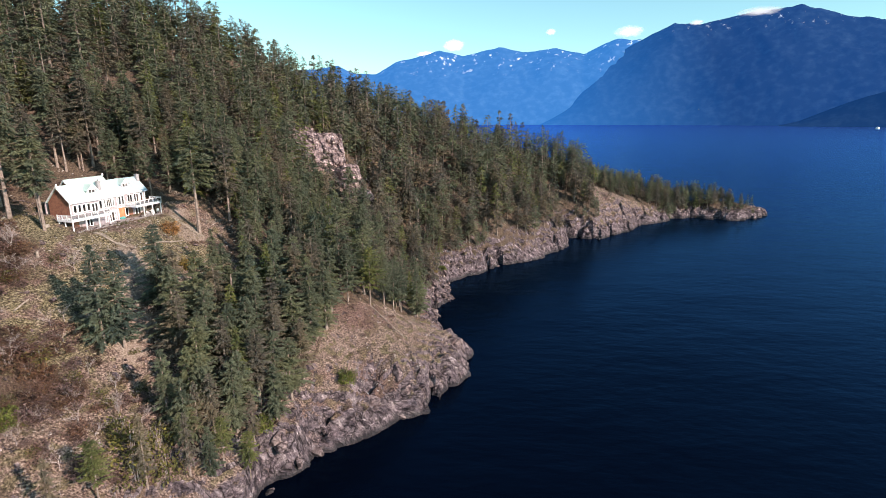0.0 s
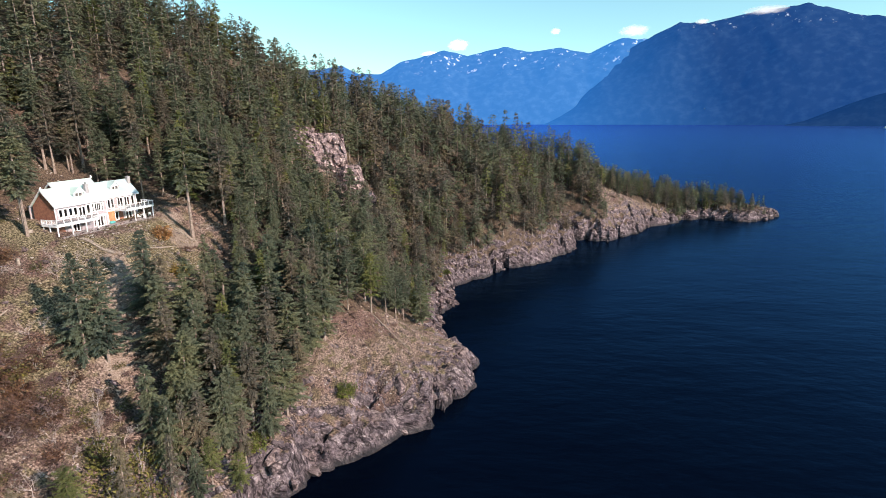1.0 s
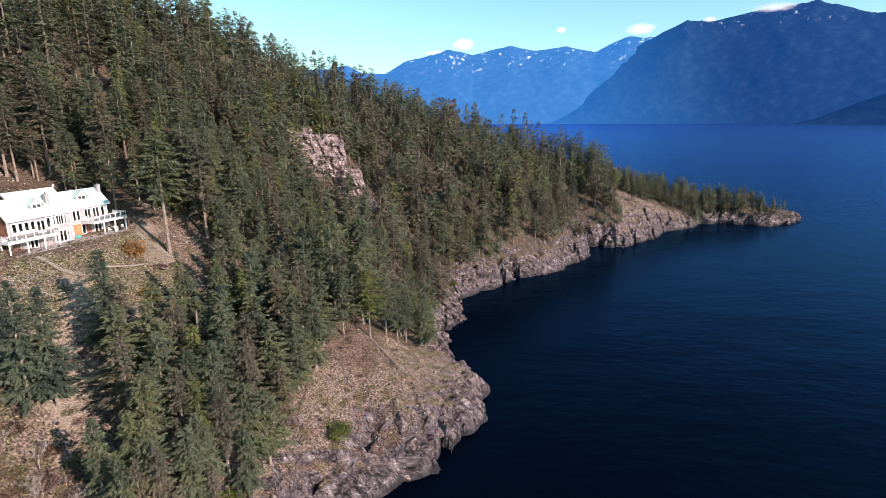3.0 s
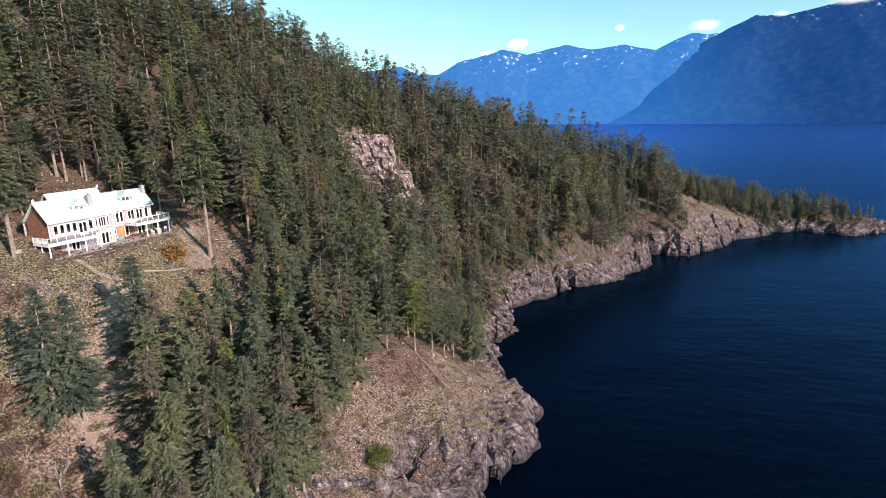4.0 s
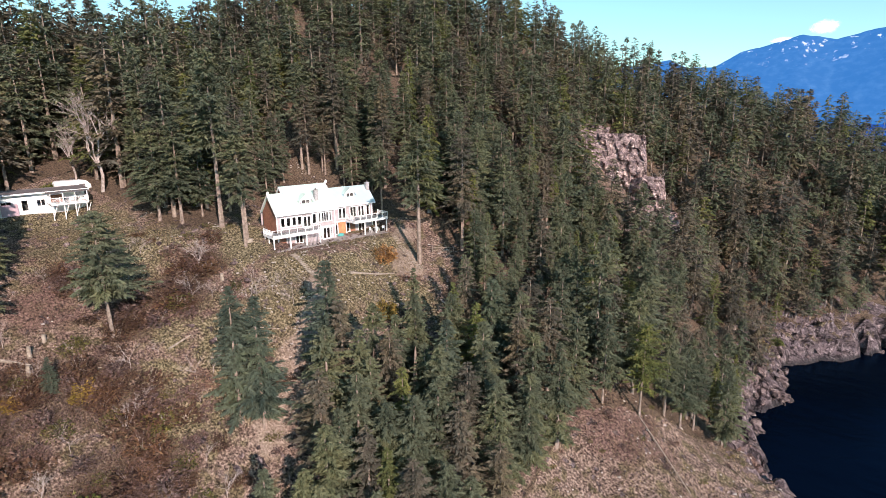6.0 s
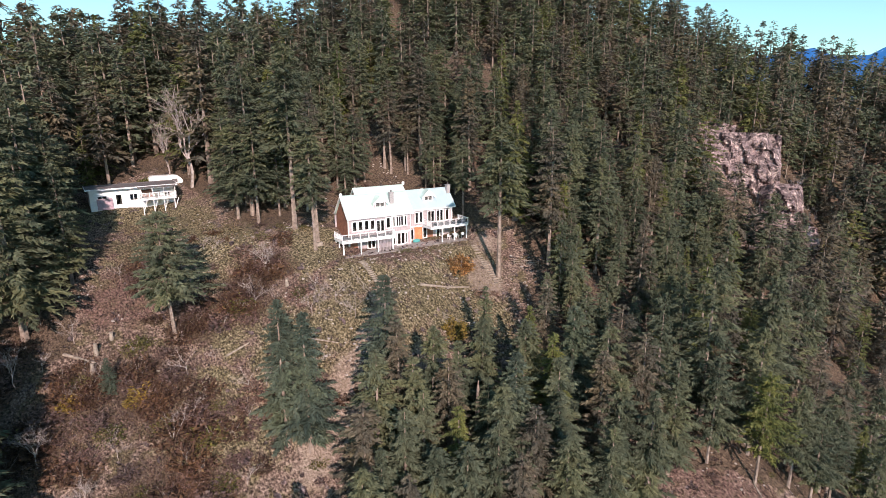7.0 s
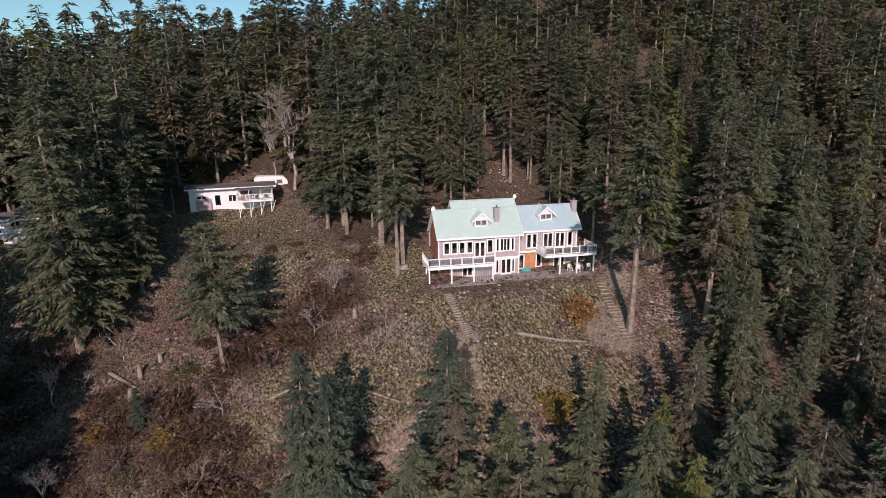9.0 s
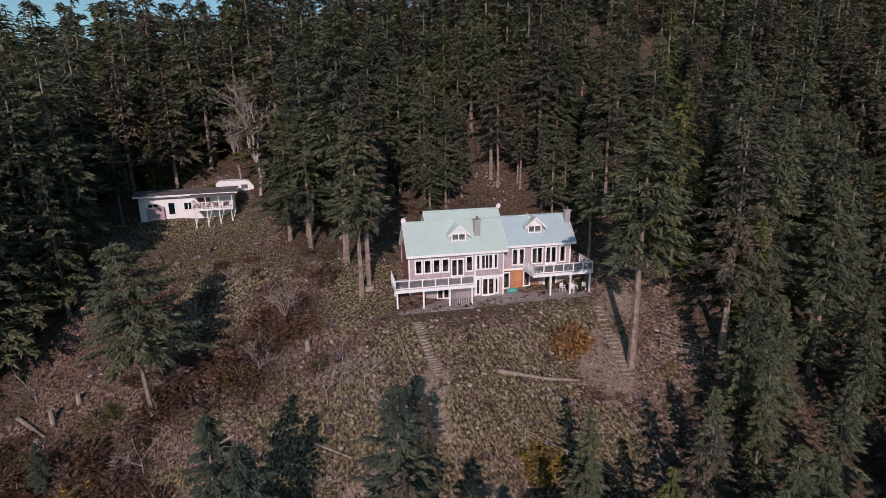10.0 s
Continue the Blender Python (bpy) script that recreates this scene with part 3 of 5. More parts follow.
plant("fir", -94.5, 97.5, 19.0, 3, 1.2)
plant("fir", -89.5, 62.2, 29.0, 0, 1.15)
for k, (x, y, h) in enumerate([(-93.5, 65.0, 22), (-97.5, 61.5, 27), (-101, 66.5, 25), (-104.5, 62, 27), (-109, 66, 24), (-113, 62.5, 26), (-118, 66, 25)]):
    plant("fir", x, y, h, k, 1.15)
# tall firs south of the open slope, which shade its foot
for k, (x, y, h) in enumerate([(-62, 42, 26), (-65, 45, 27), (-68, 47.5, 27), (-71, 46, 27), (-74, 49, 26), (-70, 42, 27), (-66, 39, 26), (-77, 46, 26), (-59, 45, 25), (-80, 48.5, 25), (-84, 46, 25), (-89, 45, 26), (-94, 45, 26), (-99, 43, 25), (-75, 41, 25), (-81, 42, 25), (-64, 52, 21), (-68, 52, 23), (-60, 51, 20), (-72, 53, 21)]):
    plant("fir", x, y, h, k, 1.25)
plant("pine", -117.0, 74.6, 13.5, 0, 0.8)
plant("cedar", -129.4, 82.7, 15.5, 0, 1.05)
plant("cedar", -127.0, 79.6, 12.0, 0, 1.0)
for k, (x, y, h) in enumerate([(-51, 92, 15.5), (-49.5, 87.5, 16), (-46.5, 90.5, 16), (-46.5, 83.5, 16), (-43, 86, 17), (-42, 80, 16), (-39, 83, 16), (-37, 89, 16), (-36, 78.5, 14), (-34, 84.5, 15),
                               (-45.5, 101, 15), (-42.5, 105.5, 15), (-40, 100.5, 16), (-38, 95.5, 17), (-36, 103, 17), (-33.5, 93, 16), (-31.5, 98.5, 16), (-30, 90, 13), (-33, 107.5, 17), (-38.5, 110, 17), (-29, 103, 15), (-31, 114, 17)]):
    plant("blue" if k in (12, 19) else "fir" if k % 3 else "dull", x, y, h, k, 1.4)
for k, (x, y, h) in enumerate([(-48.5, 95.5, 14), (-46, 97, 14), (-44.5, 94, 15), (-44, 89.5, 15), (-40.5, 91.5, 15), (-41, 96.8, 14), (-39.5, 87, 15), (-36.5, 93, 16), (-35, 97.5, 16), (-34, 100.5, 16), (-38.5, 105.5, 16), (-34.5, 111.5, 17),
                               (-30.5, 107.5, 16), (-27.5, 109.5, 16), (-29, 95, 14), (-32, 88, 14), (-37, 84, 14), (-43, 83, 15), (-40.5, 77, 13), (-27.5, 115.5, 16), (-35, 115.5, 17), (-40, 115.5, 15), (-44.5, 109, 13), (-31, 84, 11)]):
    plant(("fir", "fir", "dull", "fir", "cedar", "fir")[k % 6], x, y, h, k + 1, 1.35)
plant("fir", -50.2, 107.0, 12.0, 2, 1.1)
plant("dull", -44.2, 112.5, 15.0, 1, 1.1)
plant("cedar", -40.6, 112.6, 11.5, 0, 0.85)
plant("shore", -24.5, 120.2, 15, 0, 1.0)
plant("shore", -19.5, 122.8, 15.5, 1, 1.0)
plant("shore", -14.5, 129.0, 14, 0, 1.0)
plant("fir", -21.5, 126.0, 18, 1, 1.1)
plant("shore", -8.5, 140.0, 10, 1, 1.1)
for k, (x, y, h) in enumerate([(-43.5, 64, 12), (-47.5, 59.5, 10), (-39.5, 68.5, 11), (-36, 72.5, 9), (-40, 73.5, 12), (-33, 75, 9), (-50, 54.5, 11)]):
    plant("shore" if k % 2 else "dull", x, y, h, k, 1.0)

CLEARING = [(-72, 127), (-64, 131), (-56, 127), (-52, 118), (-50, 104), (-53, 92), (-50, 84), (-48, 72), (-52, 62), (-56, 57), (-84, 54), (-100, 42), (-124, 38), (-126, 58), (-112, 60), (-96, 57), (-86, 59), (-84, 66), (-97, 70), (-112, 72), (-124, 72),
            (-128, 92), (-108, 96), (-97, 95), (-90, 99), (-92, 108), (-90, 122), (-82, 128)]


def inside(poly, px, py):
    hit = np.zeros(np.shape(px), bool)
    for (ax, ay), (bx, by) in zip(poly, poly[1:] + poly[:1]):
        if ay != by:
            hit ^= ((ay > py) != (by > py)) & (px < ax + (py - ay) / (by - ay) * (bx - ax))
    return hit


def forest_density(px, py):
    """Where the wood grows, 0 to 1."""
    d = shore_distance(px, py)
    w = np.where(py > 145, np.clip((d - 4) / 3, 0, 1), np.clip((d - 6) / 5, 0, 1))
    w = np.where(inside(CLEARING, px, py), 0, w)
    w = np.where((px > -28) & (py < 116 + 0.9 * (px + 28)), 0, w)
    w = np.where((px > -57) & (px < -28) & (py < 117) & (py > 55), 0, w)
    # thinner on the crags and on the point
    w = np.where(np.hypot(px + 48, py - 204) < 16, 0.0, w)
    w = np.where(np.hypot(px + 38, py - 206) < 9, 0.15, w)
    w = np.where(np.hypot(px + 43, py - 193) < 10, w * 0.3, w)
    w = np.where((px > 80) & (py < 318 + 0.1 * (px - 80)) & (px < 140), w * 0.15, w)
    return w * np.clip(1.1 + 0.9 * wave(px, py, 26, 21, 2), 0.35, 1)


# brush thickets low on the open slope: x, y, radius, bushes
THICKETS = ((-79, 86.5, 4.2, 16), (-80.5, 91.5, 3.2, 8), (-79.5, 80.5, 3.0, 9), (-73.6, 71.7, 4.2, 16), (-78, 65.5, 4.0, 12), (-75, 60, 4.5, 14), (-68, 74.5, 3.0, 8), (-63, 67, 4.0, 12), (-60, 72, 3.0, 6), (-86, 58, 4.0, 8), (-93, 77, 2.5, 5))


def thickets(px, py):
    return np.max([0.8 * np.exp(-((px - x) ** 2 + (py - y) ** 2) / (1.6 * r * r)) for x, y, r, _ in THICKETS], 0)


# leaf litter lies where the wood or brush stands
cover = ground.data.attributes.new("wooded", "FLOAT", "POINT")
cover.data.foreach_set("value", np.maximum(forest_density(GX, GY), thickets(GX, GY)).astype(np.float32).ravel())
track = np.zeros_like(GX)
for x, y, r in ((-57, 86, 2.2), (-58, 89, 2.6), (-59.5, 92.5, 2.2), (-60.5, 96, 2.0), (-62, 99, 1.6), (-65, 101, 1.4), (-55.5, 83, 2.0), (-54, 100.5, 2.2), (-52.5, 97, 1.8), (-62, 120, 2.0), (-59.5, 118, 2.2), (-66, 125, 1.8)):
    track = np.maximum(track, np.exp(-((GX - x) ** 2 + (GY - y) ** 2) / (2 * r * r)))
ground.data.attributes.new("bare_earth", "FLOAT", "POINT").data.foreach_set("value", track.astype(np.float32).ravel())
mossy = np.zeros_like(GX)
for x, y, r in ((-62, 108, 6), (-56, 112, 5), (-70, 100, 4), (-79, 98.5, 4), (-64, 118, 5), (-84, 101, 4), (-60, 100, 5), (-88, 84, 5), (-66, 95, 5), (-68, 88, 5), (-114, 83, 7), (-106, 88, 6), (-98, 82, 6), (-92, 90, 5), (-104, 50, 7), (-66, 76, 5), (-62, 82, 4), (-76, 84, 4)):
    mossy = np.maximum(mossy, np.exp(-((GX - x) ** 2 + (GY - y) ** 2) / (2 * r * r)))
ground.data.attributes.new("mossy", "FLOAT", "POINT").data.foreach_set("value", mossy.astype(np.float32).ravel())
rng = np.random.default_rng(4)
cell = 4.25
ax_, ay_ = np.meshgrid(np.arange(-250, 200, cell), np.arange(8, 345, cell))
spots = np.stack([ax_.ravel(), ay_.ravel()], -1) + rng.uniform(-0.5, 0.5, (ax_.size, 2)) * cell
pick = rng.random((len(spots), 3))
keep = pick[:, 0] < np.where(np.hypot(spots[:, 0] + 45, spots[:, 1] - 105) > 62, 0.66, 0.82) * forest_density(spots[:, 0], spots[:, 1])
keep &= (spots[:, 1] < 330) | (spots[:, 0] > 60)
keep &= ~((spots[:, 0] < -170) & (pick[:, 1] < 0.45)) & ~((spots[:, 1] > 275) & (spots[:, 0] < -110))
keep &= (spots[:, 1] > 60) | (spots[:, 0] < -100)
# nothing stands out behind the crest
keep &= spots[:, 1] < np.interp(spots[:, 0], [-250, -150, -104, -60, 0, 40, 70, 80], [195, 222, 264, 298, 315, 325, 335, 400]) + 6
keep &= np.array([min((x - a) ** 2 + (y - b) ** 2 for a, b in TREES) > 6.0 for x, y in spots])
spots, pick = spots[keep], pick[keep]
deep = np.clip((-spots[:, 0] - 80) / 30, 0, 1) * np.clip((150 - spots[:, 1]) / 40, 0, 1)
tall = 10 + 13 * pick[:, 1] ** 1.3 + 7 * deep + 1.0 * deep * (spots[:, 0] < -125)
point = spots[:, 0] > 78
tall = np.where(point, 6 + 5 * pick[:, 1], tall)
tall = np.where((spots[:, 0] > -20) & (shore_distance(spots[:, 0], spots[:, 1]) < 18) & ~point, tall * 0.75, tall)
order = np.argsort(np.hypot(spots[:, 0] + 45, spots[:, 1] - 105))
near_ids, far_ids = order[:210], order[210:]
for i in near_ids:
    x, y = spots[i]
    r = pick[i, 2]
    kind = "tall" if (deep[i] > 0.5 and r < 0.35) or (x < -72 and y > 126 and r < 0.5) else ("dull" if r < 0.22 else "cedar" if r > 0.93 else "shore" if r > 0.82 and x > -40 else "fir")
    plant(kind, float(x), float(y), float(tall[i]), int(r * 97), 0.9 + 0.35 * pick[i, 0])

penin = np.random.default_rng(31)
extra = []
while len(extra) < 170:
    x, y = penin.uniform(84, 190), penin.uniform(296, 348)
    d = float(shore_distance(np.float64(x), np.float64(y)))
    back = y - (300 + 0.33 * (x - 84))
    if d > 2.5 and back > (15 if x < 132 else 6) and x < 180:
        extra.append((x, y, 8.5 + 5.0 * penin.random() - (2.0 if x > 166 else 0)))
far_ids = list(far_ids) + list(range(len(spots), len(spots) + len(extra)))
spots = np.concatenate([spots, np.array(extra)[:, :2]])
tall = np.concatenate([tall, np.array(extra)[:, 2]])
pick = np.concatenate([pick, penin.random((len(extra), 3))])
point = np.concatenate([point, np.ones(len(extra), bool)])

KINDS = [("fir", 3.9, 0.1, 0.66), ("dull", 4.0, 0.2, 0.62), ("cedar", 3.8, 0.12, 0.58), ("shore", 4.4, 0.25, 0.4)]
MID = {n: [conifer(81 + 7 * k + j, 20.0, r, b, 96, 21, 0.72, 0.28, False, p) for j in range(3)] for k, (n, r, b, p) in enumerate(KINDS)}
FAR = {n: [conifer(81 + 7 * k + j, 20.0, r, b, 66, 12, 1.08, 0.28, False, p) for j in range(3)] for k, (n, r, b, p) in enumerate(KINDS)}
heap = {"fir": [], "dull": [], "cedar": [], "bark": []}
tones = {"fir": [], "dull": [], "cedar": []}
far_z = land_height(spots[:, 0], spots[:, 1])
for i in far_ids:
    r = pick[i, 2]
    scrub = spots[i, 0] > -45 and 150 < spots[i, 1] < 262
    kind = "dull" if r < (0.55 if scrub else 0.33) else "cedar" if r > 0.92 else "shore" if r > 0.78 and (spots[i, 0] > -50 or point[i]) else "fir"
    close = math.hypot(spots[i, 0] + 20, spots[i, 1] - 75) < 150
    cv, cf, ct, wv, wf = (MID if close else FAR)[kind][int(r * 89) % 3]
    s, a = tall[i] / 20.0, r * 62.8
    w = s * (1.1 + 0.4 * pick[i, 0])
    R = np.array([[w * math.cos(a), -w * math.sin(a), 0], [w * math.sin(a), w * math.cos(a), 0], [0, 0, s]])
    off = np.array([spots[i, 0], spots[i, 1], far_z[i] - 0.1])
    key = "fir" if kind == "shore" else kind
    heap[key].append((cv @ R.T + off, cf))
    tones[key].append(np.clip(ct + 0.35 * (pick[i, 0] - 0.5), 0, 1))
    heap["bark"].append((wv @ R.T + off, wf))
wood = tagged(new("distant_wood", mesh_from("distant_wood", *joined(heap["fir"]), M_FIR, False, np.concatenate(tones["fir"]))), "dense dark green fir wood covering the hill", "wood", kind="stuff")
for nm, key, mt in (("dull_crowns", "dull", M_DULL), ("light_crowns", "cedar", M_CEDAR), ("stems", "bark", M_BARK)):
    o = new(nm, mesh_from(nm, *joined(heap[key]), mt, False, np.concatenate(tones[key]) if key in tones else None))
    o.parent = wood
    o["kind"] = "stuff"
print("trees", len(TREES), "far", len(far_ids))

# leafless trees
BARE = [mesh_from("bare_tree", *bare_tree(5, 20, 0.42, 5, 0.3), M_TWIG), mesh_from("bare_tree", *bare_tree(6, 20, 0.5, 4, 0.16, 4), M_TWIG)]
for x, y, h, k, w in [(-116.8, 95.0, 22, 0, 1.1), (-121.5, 92.5, 15, 0, 0.8), (-79.3, 90.6, 7, 1, 1.3), (-83.5, 59.8, 6.5, 1, 1.3), (-73.0, 59.5, 6.5, 1, 1.3), (-20.0, 196.0, 13, 0, 0.8), (-23.0, 192.0, 12, 1, 0.8),
                      (-9.0, 210.0, 8, 1, 1.0), (-30.5, 88.5, 9, 1, 0.6), (-50.5, 70.5, 7, 1, 0.8), (-140.0, 70.0, 20, 0, 0.9), (-66.0, 62.0, 5, 1, 1.3), (-86.0, 82.0, 5, 1, 1.3)]:
    o = tagged(new("bare_tree", BARE[k]), "leafless grey deciduous tree with fine twigs", "bare tree", "leafless trees")
    o.matrix_world = Matrix.LocRotScale((x, y, float(land_height(x, y))), Euler((0, 0, x)), (h / 20 * w, h / 20 * w, h / 20))

SCRUB = mesh_from("bare_shrub", *bare_tree(7, 20, 0.6, 3, 0.14, 4), M_TWIG)
twiggy = np.random.default_rng(66)
for k in range(46):
    x, y = twiggy.uniform(-96, -60), twiggy.uniform(57, 97)
    if k > 32:
        x, y = twiggy.uniform(-60, -46), twiggy.uniform(58, 76)
    h = twiggy.uniform(2.2, 4.6)
    o = tagged(new("bare_shrub", SCRUB), "leafless grey-pink shrub with many thin stems", "shrub", "leafless shrubs")
    o.matrix_world = Matrix.LocRotScale((x, y, float(land_height(x, y))), Euler((0, 0, k)), (h / 12, h / 12, h / 16))
for k in range(30):
    x, y = (twiggy.uniform(-42, -8), twiggy.uniform(176, 232)) if k < 34 else (twiggy.uniform(-6, 30), twiggy.uniform(222, 256))
    if float(shore_distance(np.float64(x), np.float64(y))) < 6:
        continue
    h = twiggy.uniform(5, 9)
    o = tagged(new("bare_shrub", SCRUB), "leafless grey-brown small tree among the firs", "shrub", "leafless trees near the cliffs")
    o.matrix_world = Matrix.LocRotScale((x, y, float(land_height(x, y))), Euler((0, 0, k)), (h / 14, h / 14, h / 16))
# bushes
BUSH = {}
for n, mt in (("rust", M_RUST), ("mauve", M_MAUVE), ("olive", M_OLIVE), ("gold", M_GOLD), ("orange", M_ORANGE), ("green", M_LEAF)):
    BUSH[n] = []
    for k in range(2):
        a, b, c, d = bush_mesh(200 + 7 * k + len(n), 1500 if n in ("gold", "orange", "green") else 420, 0.085 if n in ("gold", "orange", "green", "olive") else 0.12, 8, 0.42)
        BUSH[n].append((mesh_from("leaves", a, b, mt), mesh_from("twigs", c, d, M_TWIG)))
BUSH_LABELS = {"rust": "rust-brown leafy bush on the open slope", "mauve": "tangled leafless purplish brush", "olive": "low olive-green bush in dry grass", "gold": "golden-yellow autumn bush on the slope",
               "orange": "round orange autumn bush below the house", "green": "bright green leafy bush"}


def bush(kind, x, y, r, tall_=0.9, k=0):
    o = tagged(new(kind + "_bush"), BUSH_LABELS[kind], "bush", kind + " bushes")
    o.matrix_world = Matrix.LocRotScale((x, y, float(land_height(x, y)) - 0.15 * r), Euler((0, 0, x * 3 + y)), (r, r, r * tall_))
    for nm, me in zip(("foliage", "stem"), BUSH[kind][k % 2]):
        new(nm, me).parent = o


plant("blue", -76.5, 68.0, 5.0, 0, 1.3)
bush("orange", -64.4, 117.0, 3.0, 1.1)
bush("gold", -55.8, 106.6, 2.8, 1.0)
bush("gold", -74.0, 70.5, 2.3, 1.0)
bush("gold", -78.0, 64.0, 1.9, 0.9, 1)
bush("olive", -71.5, 66.5, 2.2, 1.0)
bush("olive", -81.0, 73.5, 1.6, 0.9)
bush("green", -21.6, 99.6, 2.9, 1.0)
bush("green", -33.0, 81.5, 2.6, 1.3)
bush("green", -62.3, 63.6, 2.6, 1.4)
for k, (x, y, r) in enumerate([(-47.0, 66.5, 4.2), (-44.5, 69.5, 3.6), (-49.5, 68.5, 3.2), (-45.0, 64.0, 3.4), (-42.0, 67.0, 3.0)]):
    bush("olive", x, y, r, 1.6, k)
for k, (x, y, h) in enumerate([(-41.5, 72.5, 12), (-38.5, 75.5, 12), (-45, 74, 13), (-36, 81, 13), (-33.5, 79, 10), (-42.5, 77, 13), (-37.5, 71, 9)]):
    plant("dull" if k % 3 == 1 else "fir", x, y, h, k, 1.3)
brake = np.random.default_rng(88)
for k in range(34):
    x, y = (-64.5 + brake.normal(0, 2.6), 78.5 + brake.normal(0, 2.4)) if k < 12 else (-61.5 + brake.normal(0, 3.0), 68.5 + brake.normal(0, 3.2)) if k < 26 else (-54.0 + brake.normal(0, 2.0), 69.0 + brake.normal(0, 3.0))
    bush("mauve", float(x), float(y), float(brake.uniform(0.9, 1.9)), float(brake.uniform(0.7, 1.0)), k)
bush("olive", -73.4, 92.6, 1.8, 1.0)
bush("green", -122.4, 88.2, 2.0, 1.2)
bush("gold", -6.4, 191.5, 2.2, 1.0)
bush("green", -3.0, 197.5, 2.0, 1.0)
bush("rust", -84.5, 96.6, 2.6, 1.0)


def near_house(px, py, margin=0.0):
    """The footprint of the house, its decks and its terrace."""
    lx = (px + 78.2) * math.cos(radians(74.5)) + (py - 103.6) * math.sin(radians(74.5))
    ly = -(px + 78.2) * math.sin(radians(74.5)) + (py - 103.6) * math.cos(radians(74.5))
    return (lx > -1.5 - margin) & (lx < 23.5 + margin) & (ly > -3.4 - margin) & (ly < 7.5 + margin)


brush = np.random.default_rng(9)
made = 0
while made < 150:
    x, y = brush.uniform(-98, -46), brush.uniform(54, 126)
    if made >= 95:
        x, y = brush.uniform(-32, -5), brush.uniform(88, 140)
    m = float(wave(np.float64(x), np.float64(y), 13, 31, 2))
    if float(shore_distance(np.float64(x), np.float64(y))) < 9 or bool(near_house(x, y, 1.5)) or (y > 92 and x > -72 and brush.random() < 0.8) or (made < 95 and m < 0.0 and brush.random() < 0.85):
        continue
    if made < 95 and not bool(inside(CLEARING, np.float64(x), np.float64(y))) and brush.random() < 0.7:
        continue
    low = x < -66 and y < 94
    kind = brush.choice(["rust", "mauve", "olive"], p=[0.5, 0.3, 0.2] if low else [0.15, 0.5, 0.35])
    if made >= 95:
        kind = brush.choice(["mauve", "olive"])
        bush(kind, x, y, brush.uniform(0.5, 1.0), 0.6, made)
    else:
        bush(kind, x, y, brush.uniform(0.8, 2.0), brush.uniform(0.5, 0.9), made)
    made += 1

# thickets of rust and purplish brush low on the slope
thick = np.random.default_rng(77)
for cx, cy, spread_r, count in THICKETS:
    for k in range(count):
        x, y = cx + thick.normal(0, spread_r * 0.6), cy + thick.normal(0, spread_r * 0.6)
        bush(str(thick.choice(["rust", "mauve", "olive"], p=[0.62, 0.26, 0.12])), float(x), float(y), float(thick.uniform(1.5, 3.0)), float(thick.uniform(0.75, 1.05)), k)
# dry grass
tuft = np.random.default_rng(17)
gp = np.stack([tuft.uniform(-126, 4, 130000), tuft.uniform(50, 142, 130000)], -1)
ok = (inside(CLEARING, gp[:, 0], gp[:, 1]) | ((gp[:, 0] > -28) & (gp[:, 1] < 116 + 0.9 * (gp[:, 0] + 28))))
ok &= (shore_distance(gp[:, 0], gp[:, 1]) > 8) & ~near_house(gp[:, 0], gp[:, 1]) & (wave(gp[:, 0], gp[:, 1], 6, 44, 3) > -0.2)
gp = gp[ok][:70000]
gz = land_height(gp[:, 0], gp[:, 1])
P = np.stack([gp[:, 0], gp[:, 1], gz + 0.12], -1)
grass = tagged(new("dry_grass", mesh_from("dry_grass", *sprays(P, tuft.uniform(0, 6.283, len(P)), tuft.uniform(0.1, 0.34, len(P)), tuft, 0.13, 1.2), M_STRAW)), "tufts of dry straw-coloured grass", "grass", kind="stuff")


# low brown undergrowth
for nm, mt, count, size, seed, lab in (("undergrowth", M_RUST, 60000, 0.17, 51, "rust-brown undergrowth covering the open slope"), ("bramble", M_MAUVE, 44000, 0.16, 52, "purplish leafless bramble on the open slope")):
    ug = np.random.default_rng(seed)
    q = np.stack([ug.uniform(-106, 2, 420000), ug.uniform(50, 138, 420000)], -1)
    d = shore_distance(q[:, 0], q[:, 1])
    patch = thickets(q[:, 0], q[:, 1]) * 1.2 + 0.3 * wave(q[:, 0], q[:, 1], 7, seed, 3) - 0.07
    q = q[(d > 10) & (patch > ug.uniform(0.05, 0.75, len(q))) & ~near_house(q[:, 0], q[:, 1], 0.5)][:count]
    P = np.stack([q[:, 0], q[:, 1], land_height(q[:, 0], q[:, 1]) + ug.uniform(0.05, 1.0, len(q)) * np.clip(wave(q[:, 0], q[:, 1], 3.0, seed + 5, 2) + 0.8, 0.2, 1.6)], -1)
    tagged(new(nm, mesh_from(nm, *sprays(P, ug.uniform(0, 6.283, len(P)), size * ug.uniform(0.5, 1.3, len(P)), ug, 0.32, 0.3), mt)), lab, "undergrowth", kind="stuff")


# ---- rocks ----
def mat_stone(name="grey_rock", light=1.0):
    m = Mat(name, 0.9, 0.0, 0.2)
    grain = rock_grain(m)
    m.colour(m.mix(1.0, rock_colour(m, grain), (light, light * 0.95, light * 0.88), "MULTIPLY"))
    m.bump(rock_relief(m, grain), 0.7, 0.3)
    return m.m


M_STONE = mat_stone()
M_CHIP = mat_plain("pale_stone", (0.26, 0.22, 0.2), (0.52, 0.46, 0.42), 0.9, 1.5)


